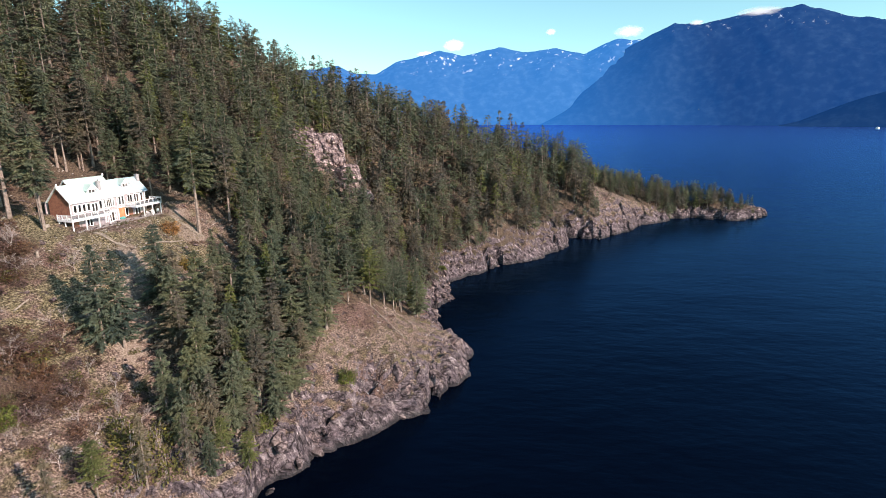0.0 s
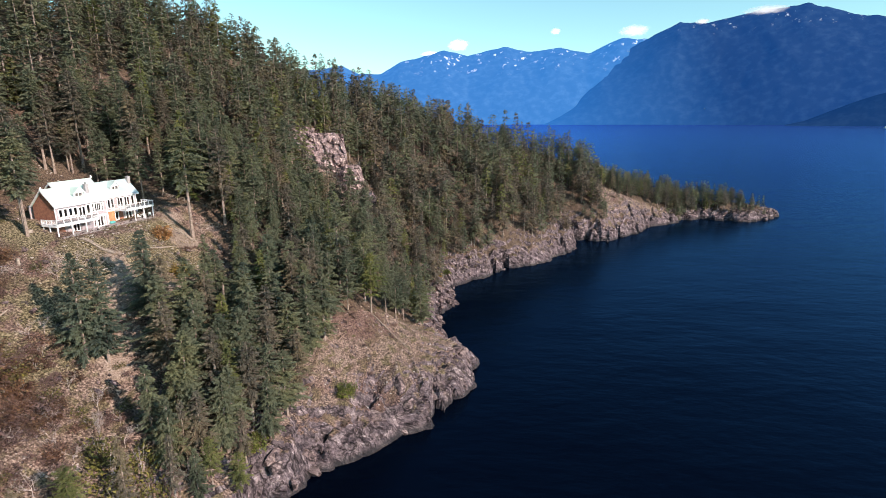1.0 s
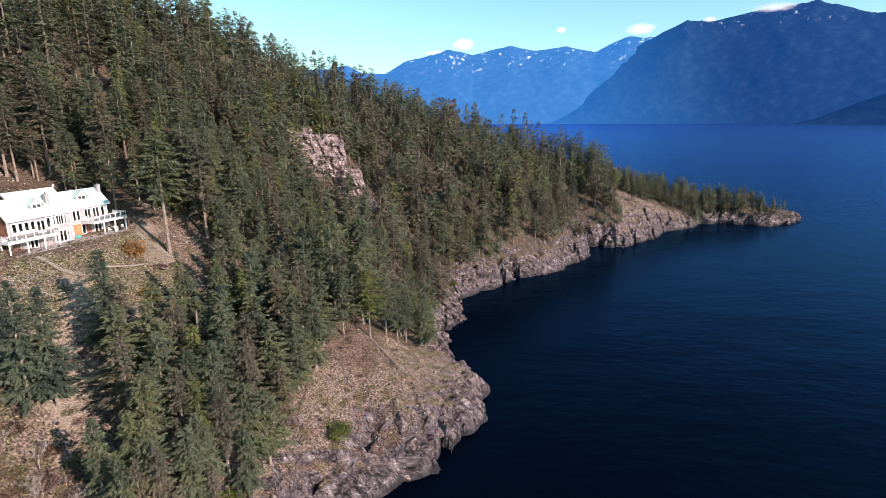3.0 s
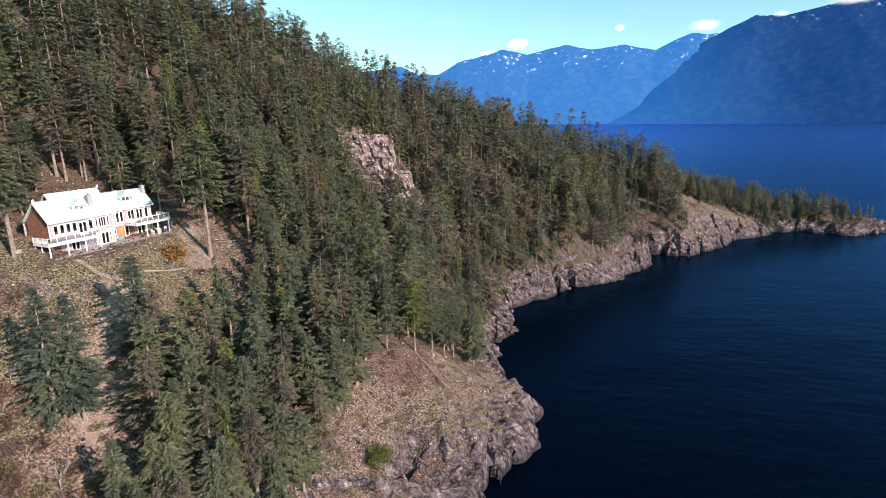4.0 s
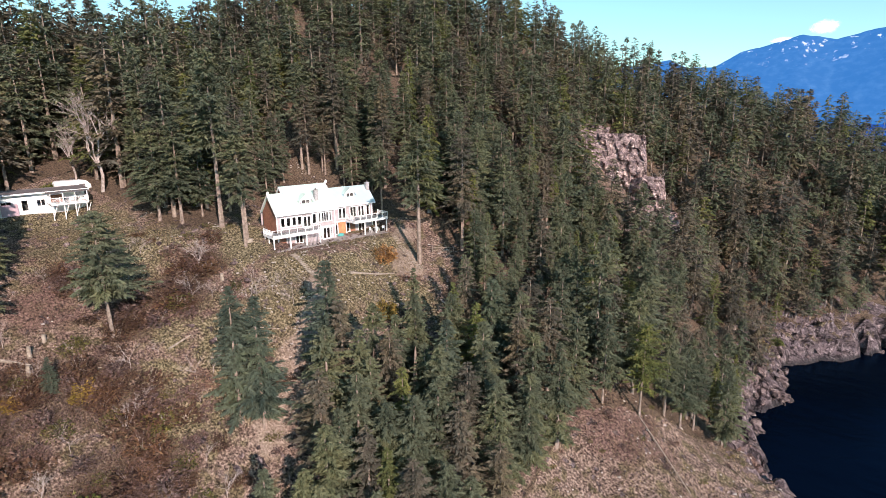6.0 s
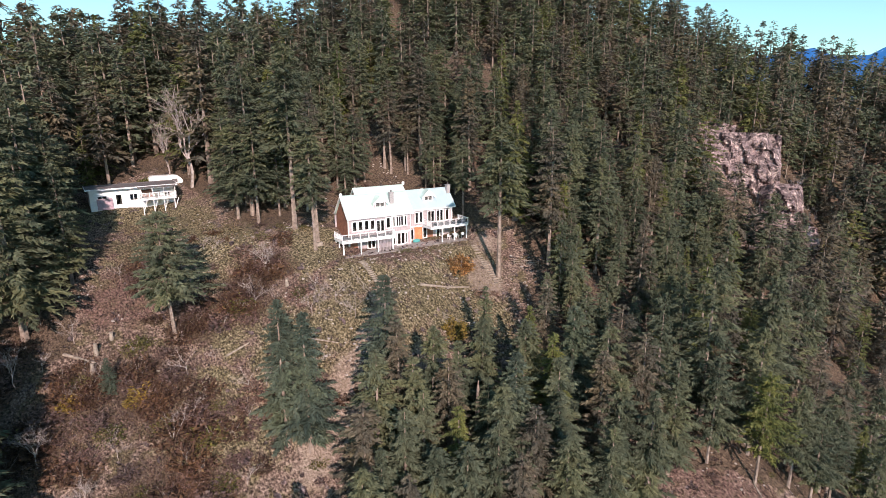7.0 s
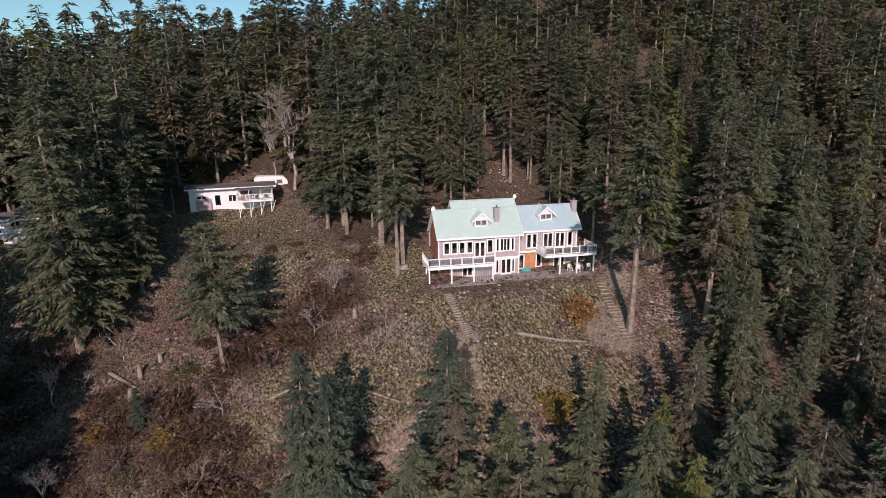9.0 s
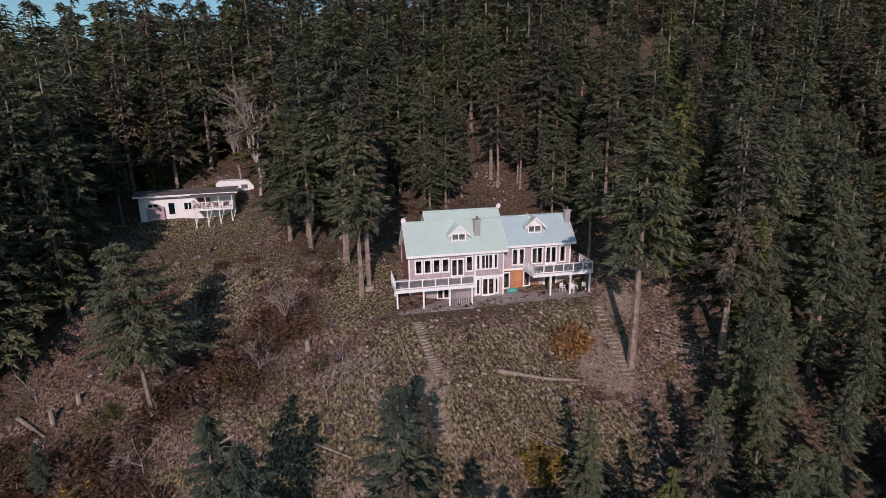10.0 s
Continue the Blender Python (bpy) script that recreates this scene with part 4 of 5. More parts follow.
def rock_mesh(seed, cuts=3, facets=9, rough=0.12, least=0.55, most=0.85):
    """An angular stone one metre in radius: a ball cut by planes, with a broken surface."""
    rng = np.random.default_rng(seed)
    bm = bmesh.new()
    bmesh.ops.create_icosphere(bm, subdivisions=cuts, radius=1.0)
    n = rng.normal(0, 1, (facets, 3))
    n /= np.linalg.norm(n, axis=1)[:, None]
    lim = rng.uniform(least, most, facets)
    for v in bm.verts:
        p = np.array(v.co)
        for a, l in zip(n, lim):
            k = p @ a - l
            if k > 0:
                p = p - a * k
        v.co = Vector(p * (1 + rough * noise.noise(Vector(p * 2.1) + Vector((seed, 0, 0))) + 0.5 * rough * noise.noise(Vector(p * 6.0))))
    me = bpy.data.meshes.new("rock")
    bm.to_mesh(me)
    bm.free()
    me.materials.append(M_STONE)
    return me


ROCKS = [rock_mesh(k) for k in range(5)]
M_CLIFF = mat_stone("pale_cliff_rock", 1.65)


def rock(x, y, r, k, squash=0.75, sink=0.3, label="grey angular boulder at the water's edge", group="boulders", meshes=ROCKS):
    o = tagged(new("boulder", meshes[k % len(meshes)]), label, "boulder", group)
    z = float(land_height(x, y)) + r * (squash - sink) * 0.4
    o.matrix_world = Matrix.LocRotScale((x, y, z), Euler((0.6 * math.sin(k * 1.7), 0.6 * math.cos(k * 2.9), k * 1.3)), (r, r * (0.7 + 0.3 * math.sin(k)), r * squash))
    return o


stone = np.random.default_rng(23)
for k in range(70):
    x, y = stone.uniform(-10, 1.5), stone.uniform(158, 190)
    rock(x, y, stone.uniform(0.7, 2.0), k)
for k in range(60):
    a = stone.uniform(0, 1)
    x, y = (stone.uniform(-90, -54), stone.uniform(62, 122)) if k < 45 else (stone.uniform(-118, -100), stone.uniform(74, 90))
    if math.hypot(x + 73, y - 112) < 10:
        continue
    rock(x, y, stone.uniform(0.3, 0.8), k, 0.6, 0.4, "small pale stone lying in the dry grass", "stones on the slope")
front = SHORE[6:34]
for k in range(46):
    n = stone.integers(0, len(front) - 1)
    u = stone.random()
    x, y = front[n][0] + (front[n + 1][0] - front[n][0]) * u, front[n][1] + (front[n + 1][1] - front[n][1]) * u
    rock(x + stone.uniform(-3.5, 0.6), y + stone.uniform(-0.5, 3.0), stone.uniform(0.5, 1.4), k + 3, 0.5, 0.95)
SLABS = [rock_mesh(40 + k, 3, 12, 0.03, 0.3, 0.7) for k in range(6)]
for k in range(70):
    n = stone.integers(0, 14) if k < 46 else stone.integers(18, len(front) - 1)
    u = stone.random()
    ax1, ay1, bx1, by1 = *front[n], *front[n + 1]
    ln = math.hypot(bx1 - ax1, by1 - ay1)
    inland = stone.uniform(1.6, 7.0)
    x = ax1 + (bx1 - ax1) * u - (by1 - ay1) / ln * inland
    y = ay1 + (by1 - ay1) * u + (bx1 - ax1) / ln * inland
    o = rock(x, y, stone.uniform(1.2, 3.2), k, stone.uniform(0.5, 0.8), 1.5, "angular grey-pink rock outcrop along the shore", "shore outcrops", SLABS)
    o.name = "rock_outcrop"
# loose chips and stones
chip_v, chip_f = [], []
cube = np.array([(x, y, z) for x in (-1, 1) for y in (-1, 1) for z in (-1, 1)], float)
quads = np.array([(0, 1, 3, 2), (4, 6, 7, 5), (0, 4, 5, 1), (2, 3, 7, 6), (0, 2, 6, 4), (1, 5, 7, 3)])
chips = np.stack([stone.uniform(-106, -50, 5200), stone.uniform(60, 128, 5200)], -1)
chips = chips[(wave(chips[:, 0], chips[:, 1], 8, 61, 3) > 0.05 + 0.4 * ((chips[:, 0] < -62) & (chips[:, 1] < 90))) & ~near_house(chips[:, 0], chips[:, 1])]
chips = np.concatenate([chips, np.stack([stone.uniform(-26, 2, 420), stone.uniform(98, 138, 420)], -1)])
chips = chips[shore_distance(chips[:, 0], chips[:, 1]) > 4]
for k, ((x, y), z) in enumerate(zip(chips, land_height(chips[:, 0], chips[:, 1]))):
    r = 0.04 + 0.15 * stone.random() ** 4
    chip_v.append(cube * r * stone.uniform(0.5, 1.1, (8, 3)) * (1.3, 1.0, 0.6) + (x, y, z + 0.2 * r))
    chip_f.append(quads + 8 * k)
tagged(new("loose_stones", mesh_from("loose_stones", np.concatenate(chip_v), np.concatenate(chip_f), M_CHIP)), "small pale stones scattered over the slope", "stones", kind="stuff")
# crags on the wooded hill
def cliff_mesh(seed, wide, high, lean=0.3):
    """A broken rock face of upright blocks, its edges running back into the slope."""
    nx, nz = int(wide * 2.6), int(high * 2.2)
    A, B = np.meshgrid(np.linspace(-1, 1, nx), np.linspace(0, 1, nz))
    X, Z = A * wide / 2, B * high
    skew = X + 0.25 * Z + 0.7 * wave(X, Z, 5.0, seed, 2)
    block = lattice(np.floor(skew / 2.3), np.floor((Z + 1.5 * wave(X, Z, 6, seed + 1, 2)) / 4.5), seed)
    strip = lattice(np.floor(skew / 0.8), np.floor(Z / 3.1 + lattice(np.floor(skew / 0.8), 0 * Z, seed)), seed + 2)
    Y = lean * Z - 2.0 * block - 0.7 * strip - 0.5 * wave(X, Z, 1.8, seed + 3, 3)
    edge = np.abs(A) + 0.35 * wave(X, Z, 4.0, seed + 4, 2)
    top = B + 0.3 * wave(X, Z, 5.0, seed + 5, 2)
    Y = Y + 9.0 * np.clip(edge - 0.7, 0, 1) + 9.0 * np.clip(top - 0.75, 0, 1)
    Z = Z - 2.0 * np.clip(edge - 0.6, 0, 1) * B
    me = mesh_from("rock_face", np.stack([X, Y, Z], -1).reshape(-1, 3), grid_faces(nx, nz), M_CLIFF)
    return me


for k, (x, y, z, wide, high, rz) in enumerate([(-50.5, 206, 39.5, 21, 17, 22), (-37.5, 203.5, 29.5, 10, 15, 26), (-61, 213, 50, 13, 9, 12), (-31, 201.5, 22, 8, 13, 35), (-15, 227, 19, 12, 9, 30), (-2, 231, 15, 10, 8, 34)]):
    o = tagged(new("cliff", cliff_mesh(90 + 3 * k, wide, high)), "bare pinkish-tan rock face on the wooded hillside", "cliff", "cliffs on the hill")
    o.matrix_world = pose(x, y, z, 0, 0, rz)

# ---- building parts ----
def box(bm, lo, hi):
    for v in bmesh.ops.create_cube(bm, size=1.0)["verts"]:
        v.co = Vector([lo[i] + (v.co[i] + 0.5) * (hi[i] - lo[i]) for i in range(3)])


def boxes(*pairs):
    bm = bmesh.new()
    for lo, hi in pairs:
        box(bm, lo, hi)
    return bm


def part(name, bm, material, parent, label=""):
    me = bpy.data.meshes.new(name)
    bm.to_mesh(me)
    bm.free()
    me.materials.append(material)
    o = new(name, me)
    o.parent = parent
    if label:
        o["label"] = label
    return o


def bar(parent, name, a, b, r, material, sides=6, r2=None):
    v, f = tube([a, ((Vector(a) + Vector(b)) / 2), b], (r, ((r2 or r) + r) / 2, r2 or r), sides)
    o = new(name, mesh_from(name, v, f, material))
    o.parent = parent
    return o


def mat_boards(name, a, b, pitch, rough=0.75, axis=0):
    """Vertical boards with dark joints, in the building's own axes."""
    m = Mat(name, rough)
    at = m.node("TexCoord").outputs["Object"]
    x = m.math("ADD", m.xyz(at, 0), m.xyz(at, 1)) if axis == 0 else m.xyz(at, axis)
    saw = m.math("FRACT", m.math("MULTIPLY", x, 1.0 / pitch))
    gap = m.ramp(saw, (0.0, 0.35), (0.07, 1.0), (0.93, 1.0), (1.0, 0.35))
    m.colour(m.mix(1.0, m.ramp(m.noise(1.7, 5.0, 0.6, at), (0.3, a), (0.7, b)), gap, "MULTIPLY"))
    m.bump(saw, 0.3, 0.03)
    return m.m


def mat_glass():
    m = Mat("window_glass", 0.04)
    m.colour((0.55, 0.6, 0.6))
    m.b.inputs["Transmission Weight"].default_value = 1.0
    m.b.inputs["IOR"].default_value = 1.45
    return m.m


M_SIDING = mat_boards("mauve_grey_boards", (0.33, 0.27, 0.28), (0.47, 0.40, 0.41), 0.3)
M_RED = mat_boards("red_brown_shingles", (0.20, 0.075, 0.05), (0.36, 0.16, 0.10), 0.18)
M_CEDARBOARD = mat_boards("orange_cedar_boards", (0.42, 0.16, 0.07), (0.58, 0.27, 0.13), 0.16)
M_DECK = mat_plain("grey_deck_boards", (0.34, 0.33, 0.34), (0.5, 0.49, 0.5), 0.7, 2.0)
M_GLASS = mat_glass()
M_BRICKC = mat_plain("grey_chimney_stone", (0.25, 0.23, 0.23), (0.42, 0.4, 0.4), 0.9, 5.0)
M_DARK = mat_plain("dark_roofing", (0.09, 0.075, 0.075), (0.17, 0.15, 0.15), 0.85, 3.0)
# plaster coloured dark, with the shade of unlit rooms in its tone
M_INSIDE = mat_plain("interior_plaster_shade_toned", (0.1, 0.092, 0.085), (0.17, 0.155, 0.145), 0.9, 1.0)
M_TEAL = mat_plain("teal_cloth", (0.05, 0.28, 0.27), (0.08, 0.38, 0.36), 0.8, 4.0)
M_PINK = mat_plain("faded_pink_paint", (0.36, 0.24, 0.28), (0.5, 0.36, 0.4), 0.8, 3.0)


def mat_flag():
    m = Mat("flagstone", 0.9)
    tone = m.node("ObjectInfo").outputs["Random"]
    m.colour(m.mix(0.5, m.ramp(tone, (0.0, (0.2, 0.17, 0.165)), (1.0, (0.4, 0.35, 0.34))), m.ramp(m.noise(2.0, 5.0), (0.3, (0.15, 0.13, 0.12)), (0.7, (0.4, 0.36, 0.34)))))
    m.bump(m.noise(6.0, 4.0), 0.4, 0.03)
    return m.m


M_FLAG = mat_flag()


def wall_x(bm, x0, x1, z0, z1, y0, y1, holes):
    """A wall along x with openings right through it; holes: (xa, xb, za, zb)."""
    xs = sorted({x0, x1, *(v for h in holes for v in h[:2])})
    zs = sorted({z0, z1, *(v for h in holes for v in h[2:])})
    for xa, xb in zip(xs, xs[1:]):
        run = None
        for za, zb in zip(zs, zs[1:]):
            solid = not any(h[0] < (xa + xb) / 2 < h[1] and h[2] < (za + zb) / 2 < h[3] for h in holes)
            if solid:
                run = [za, zb] if run is None else [run[0], zb]
            if run and (not solid or zb == zs[-1]):
                box(bm, (xa, y0, run[0]), (xb, y1, run[1]))
                run = None
    bmesh.ops.remove_doubles(bm, verts=bm.verts[:], dist=0.0005)


def window(parent, xa, xb, za, zb, y, bars=1, name="window", door=False):
    """A white frame proud of the wall, mullions, and glass set back in the opening."""
    o = new(name)
    o.parent = parent
    t = 0.12
    bm = boxes(((xa - t, y - 0.05, za - t), (xa + 0.03, y + 0.1, zb + t)), ((xb - 0.03, y - 0.05, za - t), (xb + t, y + 0.1, zb + t)),
               ((xa + 0.03, y - 0.05, zb - 0.03), (xb - 0.03, y + 0.1, zb + t)), ((xa + 0.03, y - 0.05, za - t), (xb - 0.03, y + 0.1, za + (0.22 if door else 0.03))))
    part("frame", bm, M_WHITE, o)
    for k in range(bars):
        x = xa + (xb - xa) * (k + 1) / (bars + 1)
        part("mullion", boxes(((x - (0.09 if door else 0.05), y - 0.03, za + 0.03), (x + (0.09 if door else 0.05), y + 0.08, zb - 0.03))), M_WHITE, o)
    p = part("pane", boxes(((xa, y + 0.04, za), (xb, y + 0.06, zb))), M_GLASS, o)
    p.visible_shadow = False
    return o


def gable_roof(parent, x0, x1, front, ridge, back, material, thick=0.16, seams=True, name="roof"):
    """A pitched roof along x; front, ridge and back are (y, z). Standing seams run down both slopes."""
    bm = bmesh.new()

    def slab(xa, xb, lift, t):
        for p, q in ((front, ridge), (ridge, back)):
            vs = [bm.verts.new((x, y, z + dz)) for dz in (lift, lift + t) for x in (xa, xb) for y, z in (p, q)]
            a, b, c, d, e, f, g, h = vs
            for quad in ((a, b, d, c), (e, g, h, f), (a, e, f, b), (c, d, h, g), (a, c, g, e), (b, f, h, d)):
                bm.faces.new(quad)

    slab(x0, x1, 0.0, thick)
    bmesh.ops.recalc_face_normals(bm, faces=bm.faces)
    o = part(name, bm, material, parent)
    if seams:
        bm = bmesh.new()
        slab(-0.018, 0.018, thick + 0.002, 0.045)
        bmesh.ops.recalc_face_normals(bm, faces=bm.faces)
        first = part("seam", bm, material, o)
        n = int((x1 - x0) / 0.45)
        for k in range(n + 1):
            other = first if k == 0 else new("seam", first.data)
            other.parent = o
            other.location.x = x0 + 0.02 + (x1 - x0 - 0.04) * k / n
    part("ridge_cap", boxes(((x0, ridge[0] - 0.16, ridge[1] + thick - 0.04), (x1, ridge[0] + 0.16, ridge[1] + thick + 0.06))), material, o)
    part("fascia", boxes(((x0, front[0] - 0.04, front[1] - 0.12), (x1, front[0], front[1] + thick))), M_WHITE, o)
    for x in (x0 - 0.05, x1):
        b2 = bmesh.new()
        for p, q in ((front, ridge), (ridge, back)):
            vs = [b2.verts.new((xx, y, z + dz)) for dz in (-0.1, thick + 0.02) for xx in (x, x + 0.05) for y, z in (p, q)]
            a, b, c, d, e, f, g, h = vs
            for quad in ((a, b, d, c), (e, g, h, f), (a, e, f, b), (c, d, h, g), (a, c, g, e), (b, f, h, d)):
                b2.faces.new(quad)
        bmesh.ops.recalc_face_normals(b2, faces=b2.faces)
        part("bargeboard", b2, M_WHITE, o)
    return o


def gable_wall(parent, x0, x1, z0, front, ridge, back, material):
    bm = bmesh.new()
    prof = [(front[0], z0), front, ridge, back, (back[0], z0)]
    a = [bm.verts.new((x0, y, z)) for y, z in prof]
    b = [bm.verts.new((x1, y, z)) for y, z in prof]
    bm.faces.new(a)
    bm.faces.new(b[::-1])
    for k in range(5):
        bm.faces.new((a[k], b[k], b[(k + 1) % 5], a[(k + 1) % 5]))
    bmesh.ops.recalc_face_normals(bm, faces=bm.faces)
    return part("gable_wall", bm, material, parent)


def railing(parent, a, b, z, h=1.0, gap=1.4, balusters=True):
    """Posts, top and bottom rail and balusters from a to b (x, y)."""
    o = new("railing")
    o.parent = parent
    a, b = Vector((*a, z)), Vector((*b, z))
    n = max(1, round((b - a).length / gap))
    for k in range(n + 1):
        p = a.lerp(b, k / n)
        part("post", boxes(((p.x - 0.06, p.y - 0.06, z), (p.x + 0.06, p.y + 0.06, z + h + 0.06))), M_WHITE, o)
    d = (b - a).normalized()
    wx, wy = abs(d.y) * 0.05 + 0.001, abs(d.x) * 0.05 + 0.001
    for z0, z1 in ((h - 0.06, h + 0.03), (0.08, 0.16)):
        part("rail", boxes(((min(a.x, b.x) - wx, min(a.y, b.y) - wy, z + z0), (max(a.x, b.x) + wx, max(a.y, b.y) + wy, z + z1))), M_WHITE, o)
    if balusters:
        m = int((b - a).length / 0.16)
        bm = bmesh.new()
        for k in range(1, m):
            p = a.lerp(b, k / m)
            box(bm, (p.x - 0.016, p.y - 0.016, z + 0.16), (p.x + 0.016, p.y + 0.016, z + h - 0.06))
        part("balusters", bm, M_WHITE, o)["kind"] = "stuff"
    return o


def dormer(parent, x, y0, z0, w, h, depth):
    """A gabled dormer with a double window in its face."""
    o = new("dormer")
    o.parent = parent
    bm = bmesh.new()
    wall_x(bm, x - w / 2, x + w / 2, z0, z0 + h, y0, y0 + 0.15, [(x - w * 0.37, x + w * 0.37, z0 + 0.25, z0 + h - 0.08)])
    part("front_wall", bm, M_SIDING, o)
    for sgn in (-1, 1):
        part("cheek", boxes(((x + sgn * w / 2 - 0.06, y0 + 0.15, z0), (x + sgn * w / 2 + 0.06, y0 + depth, z0 + h))), M_WHITE, o)
    # dark sheet added close behind the pane in place of an unlit room
    part("interior", boxes(((x - w * 0.45, y0 + 0.155, z0 + 0.1), (x + w * 0.45, y0 + 0.19, z0 + h))), M_DARK, o)
    window(o, x - w * 0.37, x + w * 0.37, z0 + 0.25, z0 + h - 0.08, y0, 1)
    bm = bmesh.new()
    prof = [(x - w / 2, z0 + h), (x, z0 + h + w * 0.42), (x + w / 2, z0 + h)]
    a = [bm.verts.new((px, y0, pz)) for px, pz in prof]
    b = [bm.verts.new((px, y0 + 0.15, pz)) for px, pz in prof]
    bm.faces.new(a)
    bm.faces.new(b[::-1])
    for k in range(3):
        bm.faces.new((a[k], b[k], b[(k + 1) % 3], a[(k + 1) % 3]))
    part("gable", bm, M_WHITE, o)
    for sgn in (-1, 1):
        bm = bmesh.new()
        e, t = (x + sgn * (w / 2 + 0.35), z0 + h - 0.28), (x, z0 + h + w * 0.42 + 0.06)
        vs = [bm.verts.new((px, yy, pz + dz)) for dz in (0, 0.1) for yy in (y0 - 0.35, y0 + depth + 0.9) for px, pz in (e, t)]
        q = vs
        for quad in ((0, 1, 3, 2), (4, 6, 7, 5), (0, 4, 5, 1), (2, 3, 7, 6), (0, 2, 6, 4), (1, 5, 7, 3)):
            bm.faces.new([q[k] for k in quad])
        bmesh.ops.recalc_face_normals(bm, faces=bm.faces)
        part("roof_slope", bm, M_ROOF, o)
        bm = bmesh.new()
        vs = [bm.verts.new((px, yy, pz + dz)) for dz in (-0.16, 0.12) for yy in (y0 - 0.4, y0 - 0.345) for px, pz in (e, t)]
        for quad in ((0, 1, 3, 2), (4, 6, 7, 5), (0, 4, 5, 1), (2, 3, 7, 6), (0, 2, 6, 4), (1, 5, 7, 3)):
            bm.faces.new([vs[k] for k in quad])
        bmesh.ops.recalc_face_normals(bm, faces=bm.faces)
        part("bargeboard", bm, M_WHITE, o)
    return o


# ---- the house ----
house = tagged(new("house"), "large two-storey house with mauve boards, white trim and pale metal roof", "house")
house.matrix_world = pose(-78.2, 103.6, 40.0, 0, 0, 74.5)
LF, RF, BK = -0.45, 0.9, 6.4   # front walls of the two wings, back wall
up_l = [(1.75, 2.45, 3.4, 4.9), (2.8, 3.5, 3.4, 4.9), (3.85, 4.55, 3.4, 4.9), (4.9, 5.6, 3.4, 4.9), (6.0, 7.35, 2.62, 4.75), (7.75, 8.45, 3.3, 5.0), (9.0, 9.35, 3.4, 5.05), (9.6, 10.9, 3.4, 5.05), (11.15, 11.5, 3.4, 5.05)]
low_l = [(1.3, 2.5, -0.05, 2.0), (4.3, 5.6, 0.0, 2.05), (9.0, 9.35, 0.3, 2.1), (9.75, 11.1, 0.0, 2.15), (11.3, 11.6, 0.3, 2.1)]
bm = bmesh.new()
wall_x(bm, 1.0, 12.3, 2.35, 5.75, LF, LF + 0.2, up_l)
part("upper_wall", bm, M_SIDING, house)
bm = bmesh.new()
wall_x(bm, 1.0, 12.3, -0.4, 2.35, LF, LF + 0.2, low_l)
part("lower_wall", bm, M_SIDING, house)
up_r = [(13.9, 14.5, 3.2, 5.1), (14.75, 15.35, 3.2, 5.1), (16.4, 17.7, 3.2, 5.1), (18.2, 19.5, 2.95, 5.1), (20.05, 20.7, 3.2, 5.1)]
low_r = [(12.8, 13.5, 0.3, 2.2), (14.2, 15.0, 0.0, 2.2), (15.4, 16.1, 0.4, 2.2), (18.1, 19.6, 0.0, 2.2)]
bm = bmesh.new()
wall_x(bm, 12.3, 21.4, 2.6, 5.9, RF, RF + 0.2, up_r)
part("upper_wall", bm, M_SIDING, house)
bm = bmesh.new()
wall_x(bm, 13.75, 15.25, -0.4, 2.6, RF, RF + 0.2, [low_r[1]])
part("lower_wall", bm, M_CEDARBOARD, house, "orange cedar boards")
bm = bmesh.new()
wall_x(bm, 12.3, 13.75, -0.4, 2.6, RF, RF + 0.2, low_r[:1])
part("lower_wall", bm, M_RED, house, "red-brown boards")
bm = bmesh.new()
wall_x(bm, 15.25, 17.4, -0.4, 2.6, RF, RF + 0.2, low_r[2:3])
part("lower_wall", bm, M_RED, house, "red-brown boards")
bm = bmesh.new()
wall_x(bm, 17.4, 21.4, -0.4, 2.6, RF, RF + 0.2, low_r[3:])
part("lower_wall", bm, M_SIDING, house)
part("side_wall", boxes(((12.1, LF + 0.2, -0.4), (12.3, RF, 5.75))), M_WHITE, house)
part("back_wall", boxes(((1.0, BK - 0.2, -0.4), (21.4, BK, 5.5))), M_SIDING, house)
part("floor_slab", boxes(((1.2, LF + 0.2, 2.3), (12.1, BK - 0.2, 2.5)), ((12.3, RF + 0.2, 2.45), (21.2, BK - 0.2, 2.65))), M_INSIDE, house)
part("partition", boxes(((1.2, 3.0, -0.4), (12.1, 3.1, 5.5)), ((12.4, 3.4, -0.4), (21.2, 3.5, 5.5))), M_INSIDE, house)
gable_wall(house, 1.0, 1.2, -0.4, (LF + 0.2, 5.6), (2.3, 8.5), (5.2, 5.6), M_RED)["label"] = "red-brown shingled end wall"
gable_wall(house, 21.2, 21.4, -0.4, (RF + 0.2, 5.7), (3.4, 8.4), (BK - 0.2, 5.2), M_RED)
gable_wall(house, 3.6, 3.8, 5.0, (1.2, 7.2), (3.3, 9.6), (6.2, 6.6), M_RED)
gable_roof(house, 0.7, 12.65, (-0.95, 5.5), (2.25, 8.75), (5.6, 5.4), M_ROOF)
gable_roof(house, 3.4, 12.65, (2.27, 8.78), (3.25, 9.75), (6.9, 6.2), M_ROOF)
gable_roof(house, 12.66, 21.9, (0.45, 5.55), (3.4, 8.6), (6.9, 5.1), M_ROOF_SKY_TINT)
for a in up_l[:4] + [up_l[5]] + up_l[6:9:2]:
    window(house, *a, LF, 0)
window(house, *up_l[4], LF, 1, "door", True)
window(house, *up_l[7], LF, 2)
for a in (low_l[2], low_l[4]):
    window(house, *a, LF, 0)
for a in (low_l[1], low_l[3]):
    window(house, *a, LF, 1, "door", True)
